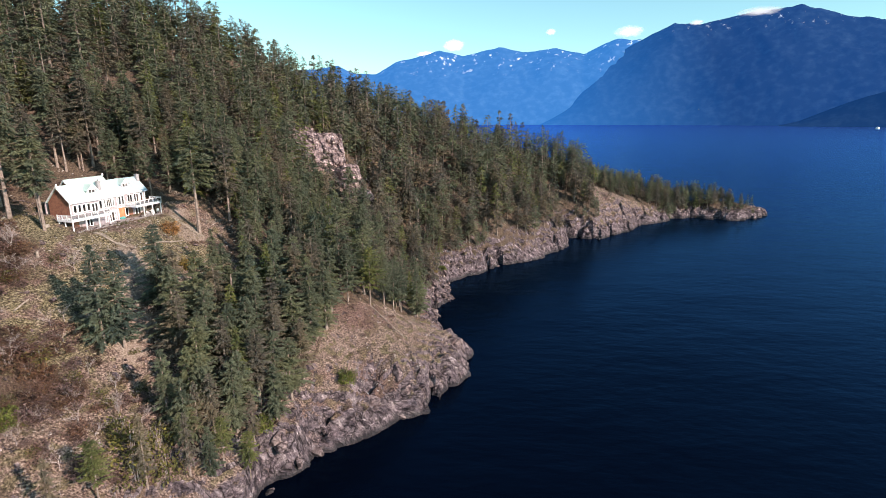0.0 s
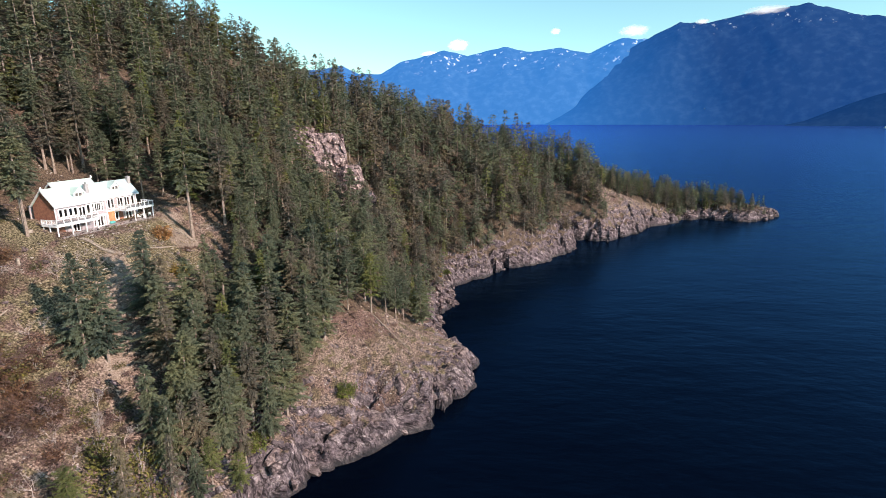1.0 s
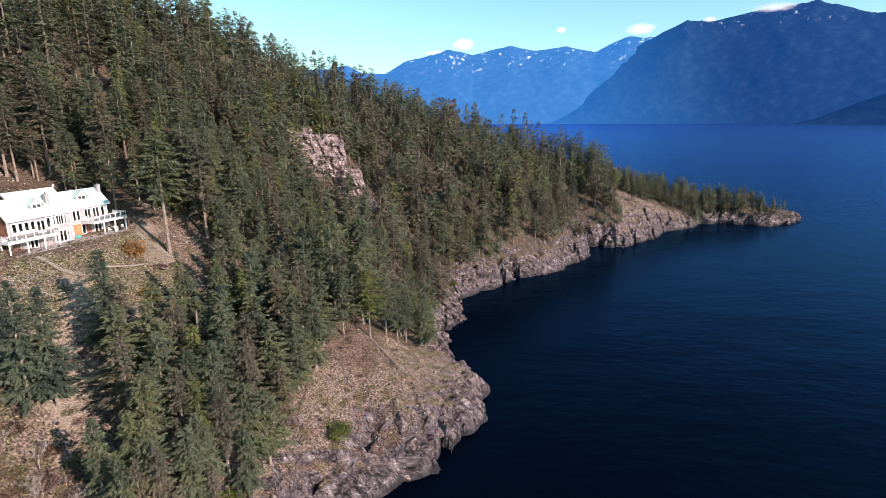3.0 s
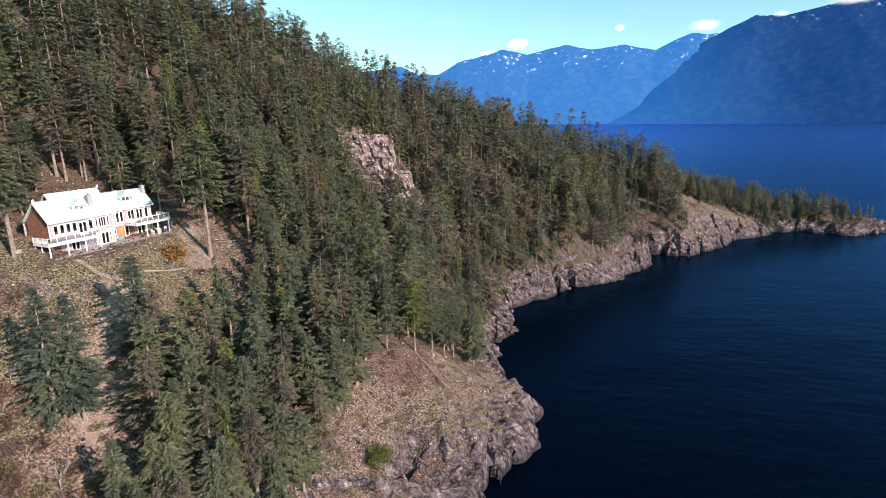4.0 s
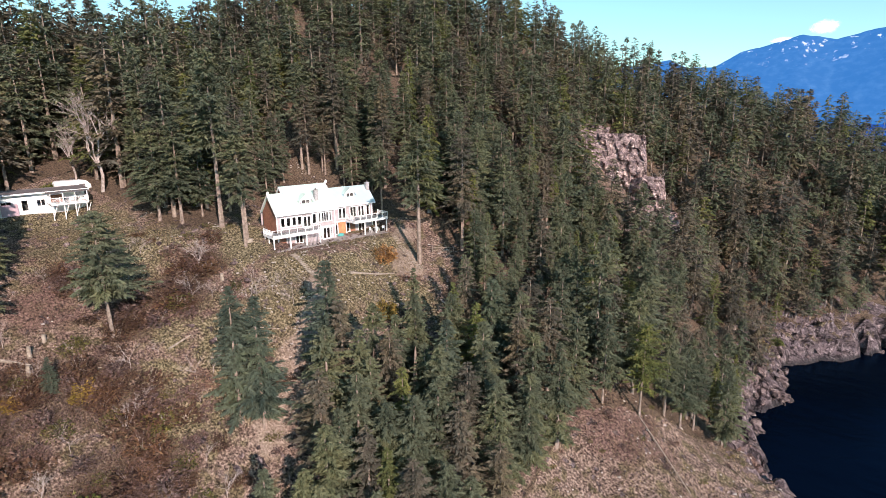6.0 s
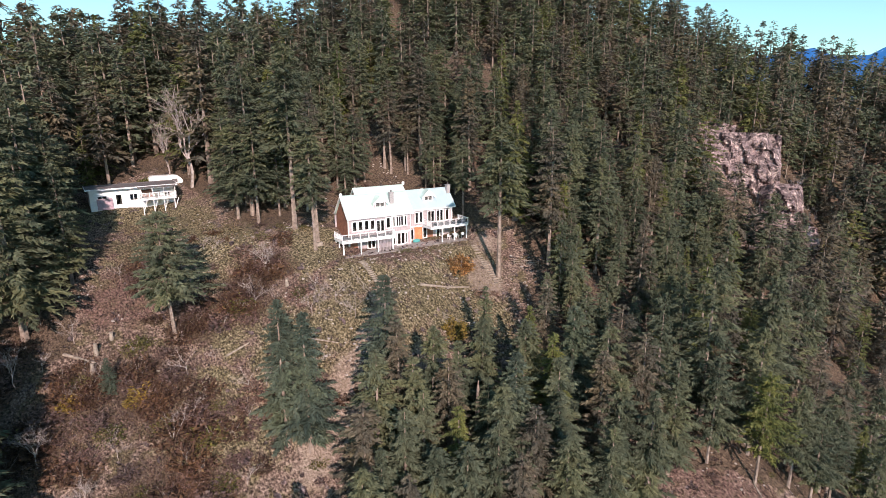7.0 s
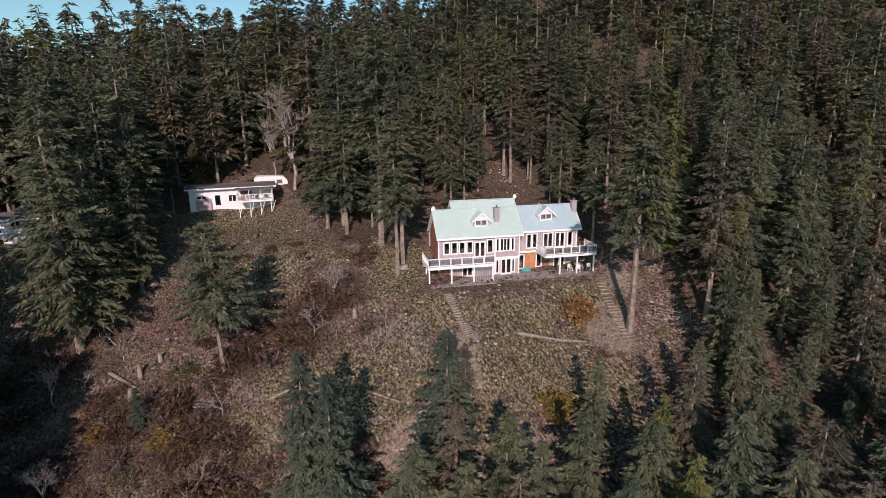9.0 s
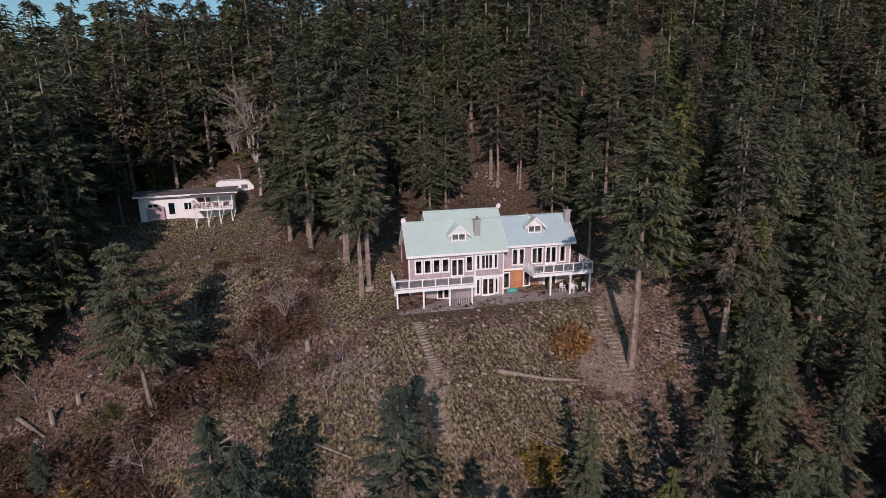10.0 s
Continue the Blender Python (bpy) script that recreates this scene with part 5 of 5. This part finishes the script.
part("garage_door", boxes(((1.3, LF + 0.05, -0.05), (2.5, LF + 0.1, 2.0))), M_RED, house)
for a in up_r[:2] + up_r[4:]:
    window(house, *a, RF, 0)
window(house, *up_r[2], RF, 1)
window(house, *up_r[3], RF, 1, "door", True)
for a in (low_r[0], low_r[2]):
    window(house, *a, RF, 0)
window(house, *low_r[3], RF, 1, "door", True)
d = part("front_door", boxes(((14.2, RF + 0.06, 0.0), (15.0, RF + 0.12, 2.2))), M_CEDARBOARD, house, "orange wooden door")
part("handle", boxes(((14.88, RF + 0.02, 1.0), (14.93, RF + 0.06, 1.15))), M_BRICKC, d)
for x in (0.92, 8.72, 12.18):
    part("corner_board", boxes(((x, LF - 0.04, -0.4), (x + 0.16, LF - 0.004, 5.6))), M_WHITE, house)
part("corner_board", boxes(((21.28, RF - 0.04, -0.4), (21.45, RF - 0.004, 5.6))), M_WHITE, house)
part("band_board", boxes(((8.9, LF - 0.035, 2.25), (12.17, LF - 0.004, 2.55))), M_WHITE, house)
part("band_board", boxes(((12.5, RF - 0.035, 2.5), (15.3, RF - 0.004, 2.75))), M_WHITE, house)
for x, y, top in ((9.0, 0.55, 9.0), (21.2, 2.4, 9.2)):
    c = part("chimney", boxes(((x, y, 6.2), (x + 0.7, y + 0.6, top))), M_BRICKC, house)
    part("cap", boxes(((x - 0.08, y - 0.08, top), (x + 0.78, y + 0.68, top + 0.14))), M_BRICKC, c)
    bar(c, "flue", (x + 0.35, y + 0.3, top + 0.14), (x + 0.35, y + 0.3, top + 0.5), 0.12, M_DARK)
dormer(house, 7.0, 0.2, 6.6, 2.1, 1.1, 1.9)
dormer(house, 16.9, 1.6, 6.7, 2.1, 1.1, 1.9)
for x, y, z in ((0.75, 2.2, 8.85), (12.6, 3.2, 9.9)):
    v, f = tube([(x, y, z + 0.28), (x + 0.05, y - 0.12, z + 0.28), (x + 0.08, y - 0.2, z + 0.28)], (0.03, 0.2, 0.34), 12)
    dish = new("satellite_dish", mesh_from("satellite_dish", v, f, M_WHITE))
    dish.parent = house
    bar(dish, "mast", (x, y, z - 0.2), (x, y, z + 0.3), 0.025, M_BRICKC)
# flagstones of the terrace, below the decks
flags = np.random.default_rng(77)
terrace = tagged(new("terrace"), "uneven terrace of pinkish grey flagstones before the house", "terrace", kind="structure")
terrace.matrix_world = house.matrix_world
flag = boxes(((-0.46, -0.46, -0.5), (0.46, 0.46, 0.0)))
bmesh.ops.bevel(flag, geom=flag.edges[:], offset=0.03, segments=1)
first = part("flagstone", flag, M_FLAG, terrace)
for ix in range(24):
    for iy in range(4):
        if (ix, iy) != (0, 0):
            o = new("flagstone", first.data)
            o.parent = terrace
        else:
            o = first
        o.location = (-0.7 + ix * 0.98 + flags.uniform(-0.05, 0.05), -3.2 + iy * 0.98 + (0.2 if ix > 12 else -0.28), 0.03 + flags.uniform(-0.03, 0.04))
        o.rotation_euler.z = flags.uniform(-0.12, 0.12)
# decks
deck = new("left_deck")
deck.name = "deck"
deck.parent = house
for k in range(24):
    y = -2.9 + k * 0.16
    x1 = 8.0 if y < LF - 0.05 else 0.98
    part("board", boxes(((-0.9, y, 2.36), (x1, y + 0.145, 2.42))), M_DECK, deck)
part("rim", boxes(((-0.95, -2.98, 2.05), (8.05, -2.9, 2.4)), ((-0.98, -2.9, 2.05), (-0.9, 0.95, 2.4)), ((8.0, -2.9, 2.05), (8.06, LF, 2.4))), M_WHITE, deck)
part("joist", boxes(*[((x, -2.9, 2.12), (x + 0.06, LF - 0.01, 2.355)) for x in np.arange(-0.5, 8.0, 0.9)]), M_DECK, deck)
for x in (-0.75, 2.2, 5.2, 7.8):
    part("post", boxes(((x - 0.09, -2.85, -1.6), (x + 0.09, -2.67, 2.12))), M_WHITE, deck)
for y in (-0.8, 0.8):
    part("post", boxes(((-0.85, y - 0.08, -1.4), (-0.69, y + 0.08, 2.12))), M_WHITE, deck)
railing(deck, (-0.9, -2.9), (8.0, -2.9), 2.42, 1.05, 1.45, False)
for k in range(6):
    part("pane", boxes(((-0.82 + k * 1.483, -2.91, 2.6), (0.5 + k * 1.483, -2.895, 3.36))), M_GLASS, deck).visible_shadow = False
railing(deck, (-0.9, -2.9), (-0.9, 0.95), 2.42)
slats = []
for k in range(9):
    slats.append(((5.5 + k * 0.26, -2.8, 0.0), (5.58 + k * 0.26, -2.77, 2.1)))
part("lattice", boxes(*slats), M_SIDING, deck)
deck2 = new("deck")
deck2.parent = house
for k in range(21):
    y = -2.5 + k * 0.16
    part("board", boxes(((15.3, y, 2.8), (22.7, y + 0.145, 2.86))), M_DECK, deck2)
part("rim", boxes(((15.25, -2.58, 2.5), (22.75, -2.5, 2.84)), ((22.7, -2.5, 2.5), (22.78, RF, 2.84)), ((15.22, -2.5, 2.5), (15.3, RF, 2.84))), M_WHITE, deck2)
for x in (17.5, 20.0, 22.5):
    part("post", boxes(((x - 0.09, -2.45, -1.4), (x + 0.09, -2.27, 2.5))), M_WHITE, deck2)
railing(deck2, (15.3, -2.5), (22.7, -2.5), 2.86, 1.05, 1.23, False)
for k in range(6):
    part("pane", boxes(((15.38 + k * 1.233, -2.51, 3.04), (16.46 + k * 1.233, -2.495, 3.8))), M_GLASS, deck2).visible_shadow = False
railing(deck2, (22.7, -2.5), (22.7, 0.9), 2.86, 1.05)
railing(deck2, (15.3, -2.5), (15.3, 0.8), 2.86, 1.05)


def at_house(ob, x, y, z, turn=0.0):
    ob.matrix_world = house.matrix_world @ pose(x, y, z, 0, 0, turn)
    return ob


def garden_chair(x, y, z, turn):
    c = tagged(new("garden_chair"), "white plastic garden chair on the terrace", "chair", "garden chairs")
    for nm, lo, hi in (("seat", (-0.25, -0.25, 0.4), (0.25, 0.25, 0.45)), ("backrest", (-0.25, 0.22, 0.45), (0.25, 0.27, 0.95)), ("armrest", (-0.29, -0.25, 0.62), (-0.23, 0.25, 0.66)), ("armrest", (0.23, -0.25, 0.62), (0.29, 0.25, 0.66)),
                       ("leg", (-0.25, -0.25, -0.05), (-0.2, -0.2, 0.4)), ("leg", (0.2, -0.25, -0.05), (0.25, -0.2, 0.4)), ("leg", (-0.25, 0.2, -0.05), (-0.2, 0.25, 0.4)), ("leg", (0.2, 0.2, -0.05), (0.25, 0.25, 0.4))):
        part(nm, boxes((lo, hi)), M_WHITE, c)
    at_house(c, x, y, z, turn)


for x, y, turn in ((19.6, -1.2, 20), (20.6, -1.7, -30), (21.4, -0.9, 80), (22.2, -1.6, 150)):
    w = house.matrix_world @ Vector((x, y, 0))
    garden_chair(x, y, float(land_height(w.x, w.y)) - 40.0 + 0.06, turn)
table = tagged(new("garden_table"), "white round garden table among the chairs", "table")
v, f = tube([(0, 0, 0.7), (0, 0, 0.72), (0, 0, 0.75)], (0.55, 0.55, 0.55), 16)
new("tabletop", mesh_from("tabletop", v, f, M_WHITE)).parent = table
for a in (0.8, 2.4, 3.9, 5.5):
    bar(table, "leg", (0.35 * math.cos(a), 0.35 * math.sin(a), -0.1), (0.3 * math.cos(a), 0.3 * math.sin(a), 0.71), 0.03, M_WHITE, 5)
w = house.matrix_world @ Vector((20.9, -1.0, 0))
at_house(table, 20.9, -1.0, float(land_height(w.x, w.y)) - 40 + 0.08)
for nm, lab, cat, x, y, mt, sz in (("tarpaulin", "teal tarpaulin over a low heap beside the wall", "tarpaulin", 13.6, 0.0, M_TEAL, (0.7, 0.45, 0.35)), ("planter", "wooden planter box beside the house", "planter", -3.6, 1.0, M_PALE, (0.6, 0.4, 0.3))):
    bm = bmesh.new()
    bmesh.ops.create_icosphere(bm, subdivisions=3, radius=1.0) if nm == "tarpaulin" else box(bm, (-1, -1, -1), (1, 1, 1))
    for vv in bm.verts:
        vv.co = Vector((vv.co.x * sz[0], vv.co.y * sz[1], vv.co.z * sz[2] * (1 + 0.3 * noise.noise(vv.co * 2))))
    me = bpy.data.meshes.new(nm)
    bm.to_mesh(me)
    bm.free()
    me.materials.append(mt)
    w = house.matrix_world @ Vector((x, y, 0))
    at_house(tagged(new(nm, me), lab, cat), x, y, float(land_height(w.x, w.y)) - 40 + sz[2] * 0.7)


# ---- the two cabins ----
def cabin(x, y, z, turn, length, depth, wall, wallmat, label, deck_from, deck_to, deck_z, stilts, slope, porch=False):
    c = tagged(new("cabin"), label, "cabin")
    c.matrix_world = pose(x, y, z, 0, 0, turn)
    holes = [(1.2, 2.6, 0.9, 2.0), (4.0, 4.9, 0.1, 2.1), (6.2, 7.4, 0.9, 2.0), (length - 3.4, length - 2.4, 0.9, 2.0), (length - 1.8, length - 0.8, 0.9, 2.0)]
    bm = bmesh.new()
    wall_x(bm, 0, length, -0.6, wall, 0, 0.18, holes)
    part("front_wall", bm, wallmat, c)
    part("side_wall", boxes(((0, 0.18, -0.6), (0.18, depth, wall + 0.1)), ((length - 0.18, 0.18, -0.6), (length, depth, wall + 0.1))), wallmat, c)
    part("back_wall", boxes(((0, depth, -0.6), (length, depth + 0.18, wall + 0.1))), wallmat, c)
    part("partition", boxes(((0.2, 1.8, -0.5), (length - 0.2, 1.9, wall))), M_INSIDE, c)
    for h in holes:
        window(c, *h, 0.0, 1 if h[1] - h[0] > 1 else 0, "window" if h[2] > 0.5 else "door", h[2] < 0.5)
    gable_roof(c, -0.5, length + 0.5, (-0.9, wall - 0.05), (depth * 0.5, wall - 0.05 + slope), (depth + 0.7, wall + 0.02), M_DARK, 0.14, False)
    o = new("deck")
    o.parent = c
    n = int(2.8 / 0.16)
    for k in range(n):
        part("board", boxes(((deck_from, -2.8 + k * 0.16, deck_z - 0.06), (deck_to, -2.8 + k * 0.16 + 0.145, deck_z))), M_DECK, o)
    part("rim", boxes(((deck_from, -2.88, deck_z - 0.3), (deck_to, -2.8, deck_z - 0.01))), M_WHITE, o)
    railing(o, (deck_from, -2.8), (deck_to, -2.8), deck_z, 1.0, 1.4)
    railing(o, (deck_to, -2.8), (deck_to, -0.05), deck_z, 1.0, 1.4)
    railing(o, (deck_from, -2.8), (deck_from, -0.05), deck_z, 1.0, 1.4)
    if porch:
        part("porch_roof", boxes(((deck_from - 0.2, -3.0, wall - 0.12), (deck_to + 0.3, -0.92, wall - 0.02))), M_DARK, o, "thin dark porch roof")
        for k in range(4):
            px = deck_from + 0.1 + (deck_to - deck_from - 0.2) * k / 3
            part("porch_post", boxes(((px - 0.06, -2.86, deck_z), (px + 0.06, -2.74, wall - 0.12))), M_WHITE, o)
        part("back_panel", boxes(((deck_from + 0.6, -0.06, deck_z), (deck_from + 2.4, -0.01, deck_z + 1.3))), M_RED, o, "red-brown boards")
    for k in range(stilts):
        px = deck_from + 0.3 + (deck_to - deck_from - 0.6) * k / (stilts - 1)
        bar(o, "stilt", (px, -2.6, deck_z - 0.3), (px, -2.2, deck_z - 3.6), 0.09, M_WHITE)
        bar(o, "brace", (px + 0.7, -2.6, deck_z - 0.3), (px, -2.3, deck_z - 2.4), 0.06, M_WHITE)
    return c


c1 = cabin(-115.95, 77.1, 46.2, 81, 13.6, 5.0, 3.3, M_WHITE, "low white cabin with flat dark roof and deck on stilts", 7.6, 13.4, 1.3, 4, 0.3, True)
part("screen", boxes(((1.0, -0.35, -0.4), (3.4, -0.3, 1.6))), M_PINK, c1, "faded pink panels")
c2 = cabin(-117.6, 46.4, 44.4, 81, 11.2, 5.0, 2.4, M_WHITE, "white cabin with a dark roof and a long railed deck", 2.0, 11.0, 0.2, 5, 0.5)
part("plinth", boxes(((6.0, -2.7, -2.6), (10.9, -0.2, -0.15))), M_WHITE, c2)
trailer = tagged(new("trailer"), "white rounded camping trailer behind the cabin", "trailer")
trailer.matrix_world = pose(-121.0, 88.6, 47.5, 0, 0, 81)
bm = bmesh.new()
prof = [(0, 0.4), (0.2, 0.25), (5.6, 0.25), (6.0, 0.8), (5.95, 2.0), (5.3, 2.75), (4.6, 2.9), (0.5, 2.9), (0.0, 2.5)]
a = [bm.verts.new((px, 0, pz)) for px, pz in prof]
b = [bm.verts.new((px, 2.3, pz)) for px, pz in prof]
bm.faces.new(a)
bm.faces.new(b[::-1])
for k in range(len(prof)):
    bm.faces.new((a[k], b[k], b[(k + 1) % len(prof)], a[(k + 1) % len(prof)]))
bmesh.ops.recalc_face_normals(bm, faces=bm.faces)
part("body", bm, M_WHITE, trailer)
part("window", boxes(((4.0, -0.02, 1.5), (5.0, 0.01, 2.2))), M_DARK, trailer)
for px in (2.4, 3.3):
    bar(trailer, "wheel", (px, -0.05, 0.1), (px, 0.2, 0.1), 0.35, M_DARK, 12)
bar(trailer, "jack", (0.4, 1.1, -1.2), (0.4, 1.1, 0.3), 0.06, M_DARK)


# ---- small things on the slope ----
def log(name, a, b, r, label, material=M_PALE, cat="log"):
    pa, pb = [Vector((p[0], p[1], float(land_height(*p)) + r * 1.1)) for p in (a, b)]
    mid = (pa + pb) / 2
    mid.z = max(mid.z, float(land_height(mid.x, mid.y)) + r * 0.9)
    v, f = tube([pa, mid, pb], (r, r * 0.85, r * 0.55), 7)
    return tagged(new(name, mesh_from(name, v, f, material)), label, cat, "fallen logs")


for a, b, r in (((-63.6, 107.4), (-61.8, 111.6), 0.22), ((-61.8, 111.6), (-60.4, 114.9), 0.18), ((-72.5, 80.6), (-72.2, 83.8), 0.16), ((-84.9, 65.2), (-81.3, 67.8), 0.22), ((-60.6, 70.0), (-58.6, 71.3), 0.14),
                ((-19.5, 122.6), (-10.5, 116.4), 0.1), ((-57.0, 85.5), (-54.2, 90.5), 0.13), ((-67, 90), (-64, 92.5), 0.14), ((-78, 71), (-76, 73.5), 0.14), ((-66.5, 76), (-63, 77), 0.13)):
    log("fallen_log", a, b, r, "bleached fallen log lying on the slope")
SNAG = Vector((-42.4, 96.4, float(land_height(-42.4, 96.4))))
v, f = tube([(0, 0, -0.5), (0.05, 0, 4), (0.0, 0.1, 8.5), (0.1, 0.05, 11.4), (0.16, 0.02, 12.4)], (0.42, 0.34, 0.27, 0.17, 0.03), 8)
snag = tagged(new("dead_snag", mesh_from("dead_snag", v, f, M_BARK)), "reddish-brown broken dead tree trunk among firs", "dead tree")
snag.location = SNAG
for x, y, h in ((-82.8, 68.3, 1.5), (-80.6, 67.2, 1.2), (-84.0, 70.5, 1.0), (-76.0, 92.0, 1.1)):
    v, f = tube([(0, 0, -0.3), (0, 0, h * 0.5), (0.05, 0.04, h)], (0.32, 0.25, 0.22), 8)
    o = tagged(new("tree_stump", mesh_from("tree_stump", v, f, M_PALE)), "pale weathered tree stump", "stump", "stumps on the slope")
    o.location = (x, y, float(land_height(x, y)))


def steps(a, b, n, width, label):
    o = tagged(new("garden_steps"), label, "steps")
    for k in range(n):
        x, y = a[0] + (b[0] - a[0]) * k / (n - 1), a[1] + (b[1] - a[1]) * k / (n - 1)
        t = part("tread", boxes(((-width / 2, -0.16, -0.12), (width / 2, 0.16, 0.05))), M_PALE, o)
        t.matrix_local = pose(x, y, float(land_height(x, y)) + 0.08, 0, 0, math.degrees(math.atan2(b[1] - a[1], b[0] - a[0])) - 90)
    return o


steps((-71.8, 102.6), (-65.2, 101.9), 20, 1.0, "weathered timber steps descending from the house")
steps((-66.6, 122.9), (-58.3, 119.6), 18, 1.0, "narrow pale timber steps down the slope")


def fence(a, b, rails, label):
    o = tagged(new("rail_fence"), label, "fence", "rail fences")
    n = max(2, round(math.hypot(b[0] - a[0], b[1] - a[1]) / 1.8) + 1)
    pts = [(a[0] + (b[0] - a[0]) * k / (n - 1), a[1] + (b[1] - a[1]) * k / (n - 1)) for k in range(n)]
    pts = [Vector((x, y, float(land_height(x, y)))) for x, y in pts]
    for p in pts:
        bar(o, "post", p - Vector((0, 0, 0.3)), p + Vector((0, 0, 1.05)), 0.06, M_PALE, 5)
    for p, q in zip(pts, pts[1:]):
        for k in range(rails):
            h = Vector((0, 0, 0.3 + 0.65 * k / max(1, rails - 1)))
            bar(o, "rail", p + h, q + h, 0.04, M_PALE, 4)


fence((-57.8, 106.6), (-52.7, 112.0), 3, "pale split-rail fence on the slope")
fence((-71.0, 131.6), (-65.4, 131.0), 3, "pale split-rail fence beside the wood")
fence((-59.3, 125.0), (-56.0, 127.3), 3, "pale split-rail fence beside the wood")
fence((-71.0, 100.2), (-66.0, 99.6), 2, "pale timber rail beside the steps")
# stones edging the terrace
for k in range(26):
    p = house.matrix_world @ Vector((-1.0 + k * 0.72, -3.9 + 0.5 * math.sin(k * 2.1) + 0.08 * k, 0))
    rock(p.x, p.y, 0.28 + 0.14 * math.sin(k * 1.3), k, 0.7, 0.3, "pale stone edging the terrace", "terrace stones")

# ---- across the water ----
for k, (az, r, z, w) in enumerate([(26.9, 4010, 118, 34), (24.0, 3990, 95, 16), (14.6, 3950, 24, 12), (15.7, 3950, 24, 10), (33.5, 3930, 40, 14), (34.6, 3930, 48, 14), (31.0, 3930, 36, 10), (30.2, 3925, 30, 10)]):
    x, y = r * math.sin(radians(az)), r * math.cos(radians(az))
    o = tagged(new("far_house"), "tiny pale house on the far shore", "house", "houses on the far shore")
    o.matrix_world = pose(x, y, z, 0, 0, -az)
    part("wall", boxes(((-w / 2, -5, -14), (w / 2, 5, 6))), M_WHITE, o)
    bm = bmesh.new()
    q = [bm.verts.new(c) for c in ((-w / 2, -6, 6), (w / 2, -6, 6), (w / 2, 6, 6), (-w / 2, 6, 6), (-w / 2, 0, 10), (w / 2, 0, 10))]
    for fc in ((0, 1, 5, 4), (2, 3, 4, 5), (0, 4, 3), (1, 2, 5), (0, 3, 2, 1)):
        bm.faces.new([q[i] for i in fc])
    part("roof", bm, M_DARK, o)
boat = tagged(new("boat"), "small white motor boat far out on the water", "boat")
boat.matrix_world = pose(3150 * math.sin(radians(37.55)), 3150 * math.cos(radians(37.55)), 0, 0, 0, 40) @ Matrix.Diagonal((1.5, 1.5, 1.5, 1))
bm = bmesh.new()
hull = [(-16, -3.4), (-16, 3.4), (6, 3.4), (17, 0), (6, -3.4)]
lo = [bm.verts.new((x * 0.92, y * 0.8, -0.6)) for x, y in hull]
hi = [bm.verts.new((x, y, 2.4)) for x, y in hull]
bm.faces.new(lo)
bm.faces.new(hi[::-1])
for k in range(5):
    bm.faces.new((lo[k], hi[k], hi[(k + 1) % 5], lo[(k + 1) % 5]))
bmesh.ops.recalc_face_normals(bm, faces=bm.faces)
part("hull", bm, M_WHITE, boat)
part("cabin", boxes(((-9, -2.4, 2.4), (4, 2.4, 5.4))), M_WHITE, boat)
part("window", boxes(((4.001, -2.0, 3.6), (4.05, 2.0, 4.8))), M_DARK, boat)
bar(boat, "mast", (-3, 0, 5.4), (-3, 0, 10), 0.2, M_WHITE)

# ---- clouds ----


def mat_cloud():
    m = Mat("cloud", 1.0, 0.0, 0.0)
    at = m.node("TexCoord").outputs["Object"]
    away = m.node("VectorMath", Vector=at)
    away.operation = "LENGTH"
    soft = m.math("SUBTRACT", m.math("ADD", m.math("SUBTRACT", 1.0, away.outputs["Value"]), m.math("MULTIPLY", m.noise(2.2, 6.0, 0.65, at), 0.9)), 0.75)
    m.put(m.b.inputs["Alpha"], m.ramp(soft, (0.0, 0.0), (0.55, 0.85)))
    m.colour((0.9, 0.88, 0.86))
    # an even glow replaces the sunlight scattered inside a cloud
    m.put(m.b.inputs["Emission Color"], (1.0, 0.95, 0.9))
    m.b.inputs["Emission Strength"].default_value = 0.55
    return m.m


M_CLOUD = mat_cloud()
for az, el, w, h in ((17.2, 7.75, 170, 70), (0.2, 6.9, 130, 75), (9.8, 8.0, 60, 40), (28.0, 8.75, 200, 45), (-2.6, 6.1, 120, 35), (32.5, 10.3, 130, 40), (23.0, 8.2, 70, 30)):
    r = 4480 if el in (8.75, 8.2) else 4880
    c = tagged(new("backdrop_cloud", mesh_from("backdrop_cloud", [(-1, -1, 0), (1, -1, 0), (1, 1, 0), (-1, 1, 0)], [(0, 1, 2, 3)], M_CLOUD)), "small white cloud over the mountains", "cloud", kind="structure")
    p = Vector((r * math.sin(radians(az)), r * math.cos(radians(az)), 62 + r * math.tan(radians(el))))
    c.matrix_world = look(p, (0, 0, 62)) @ Matrix.Diagonal((w, h, 1, 1))
    c.visible_shadow = False
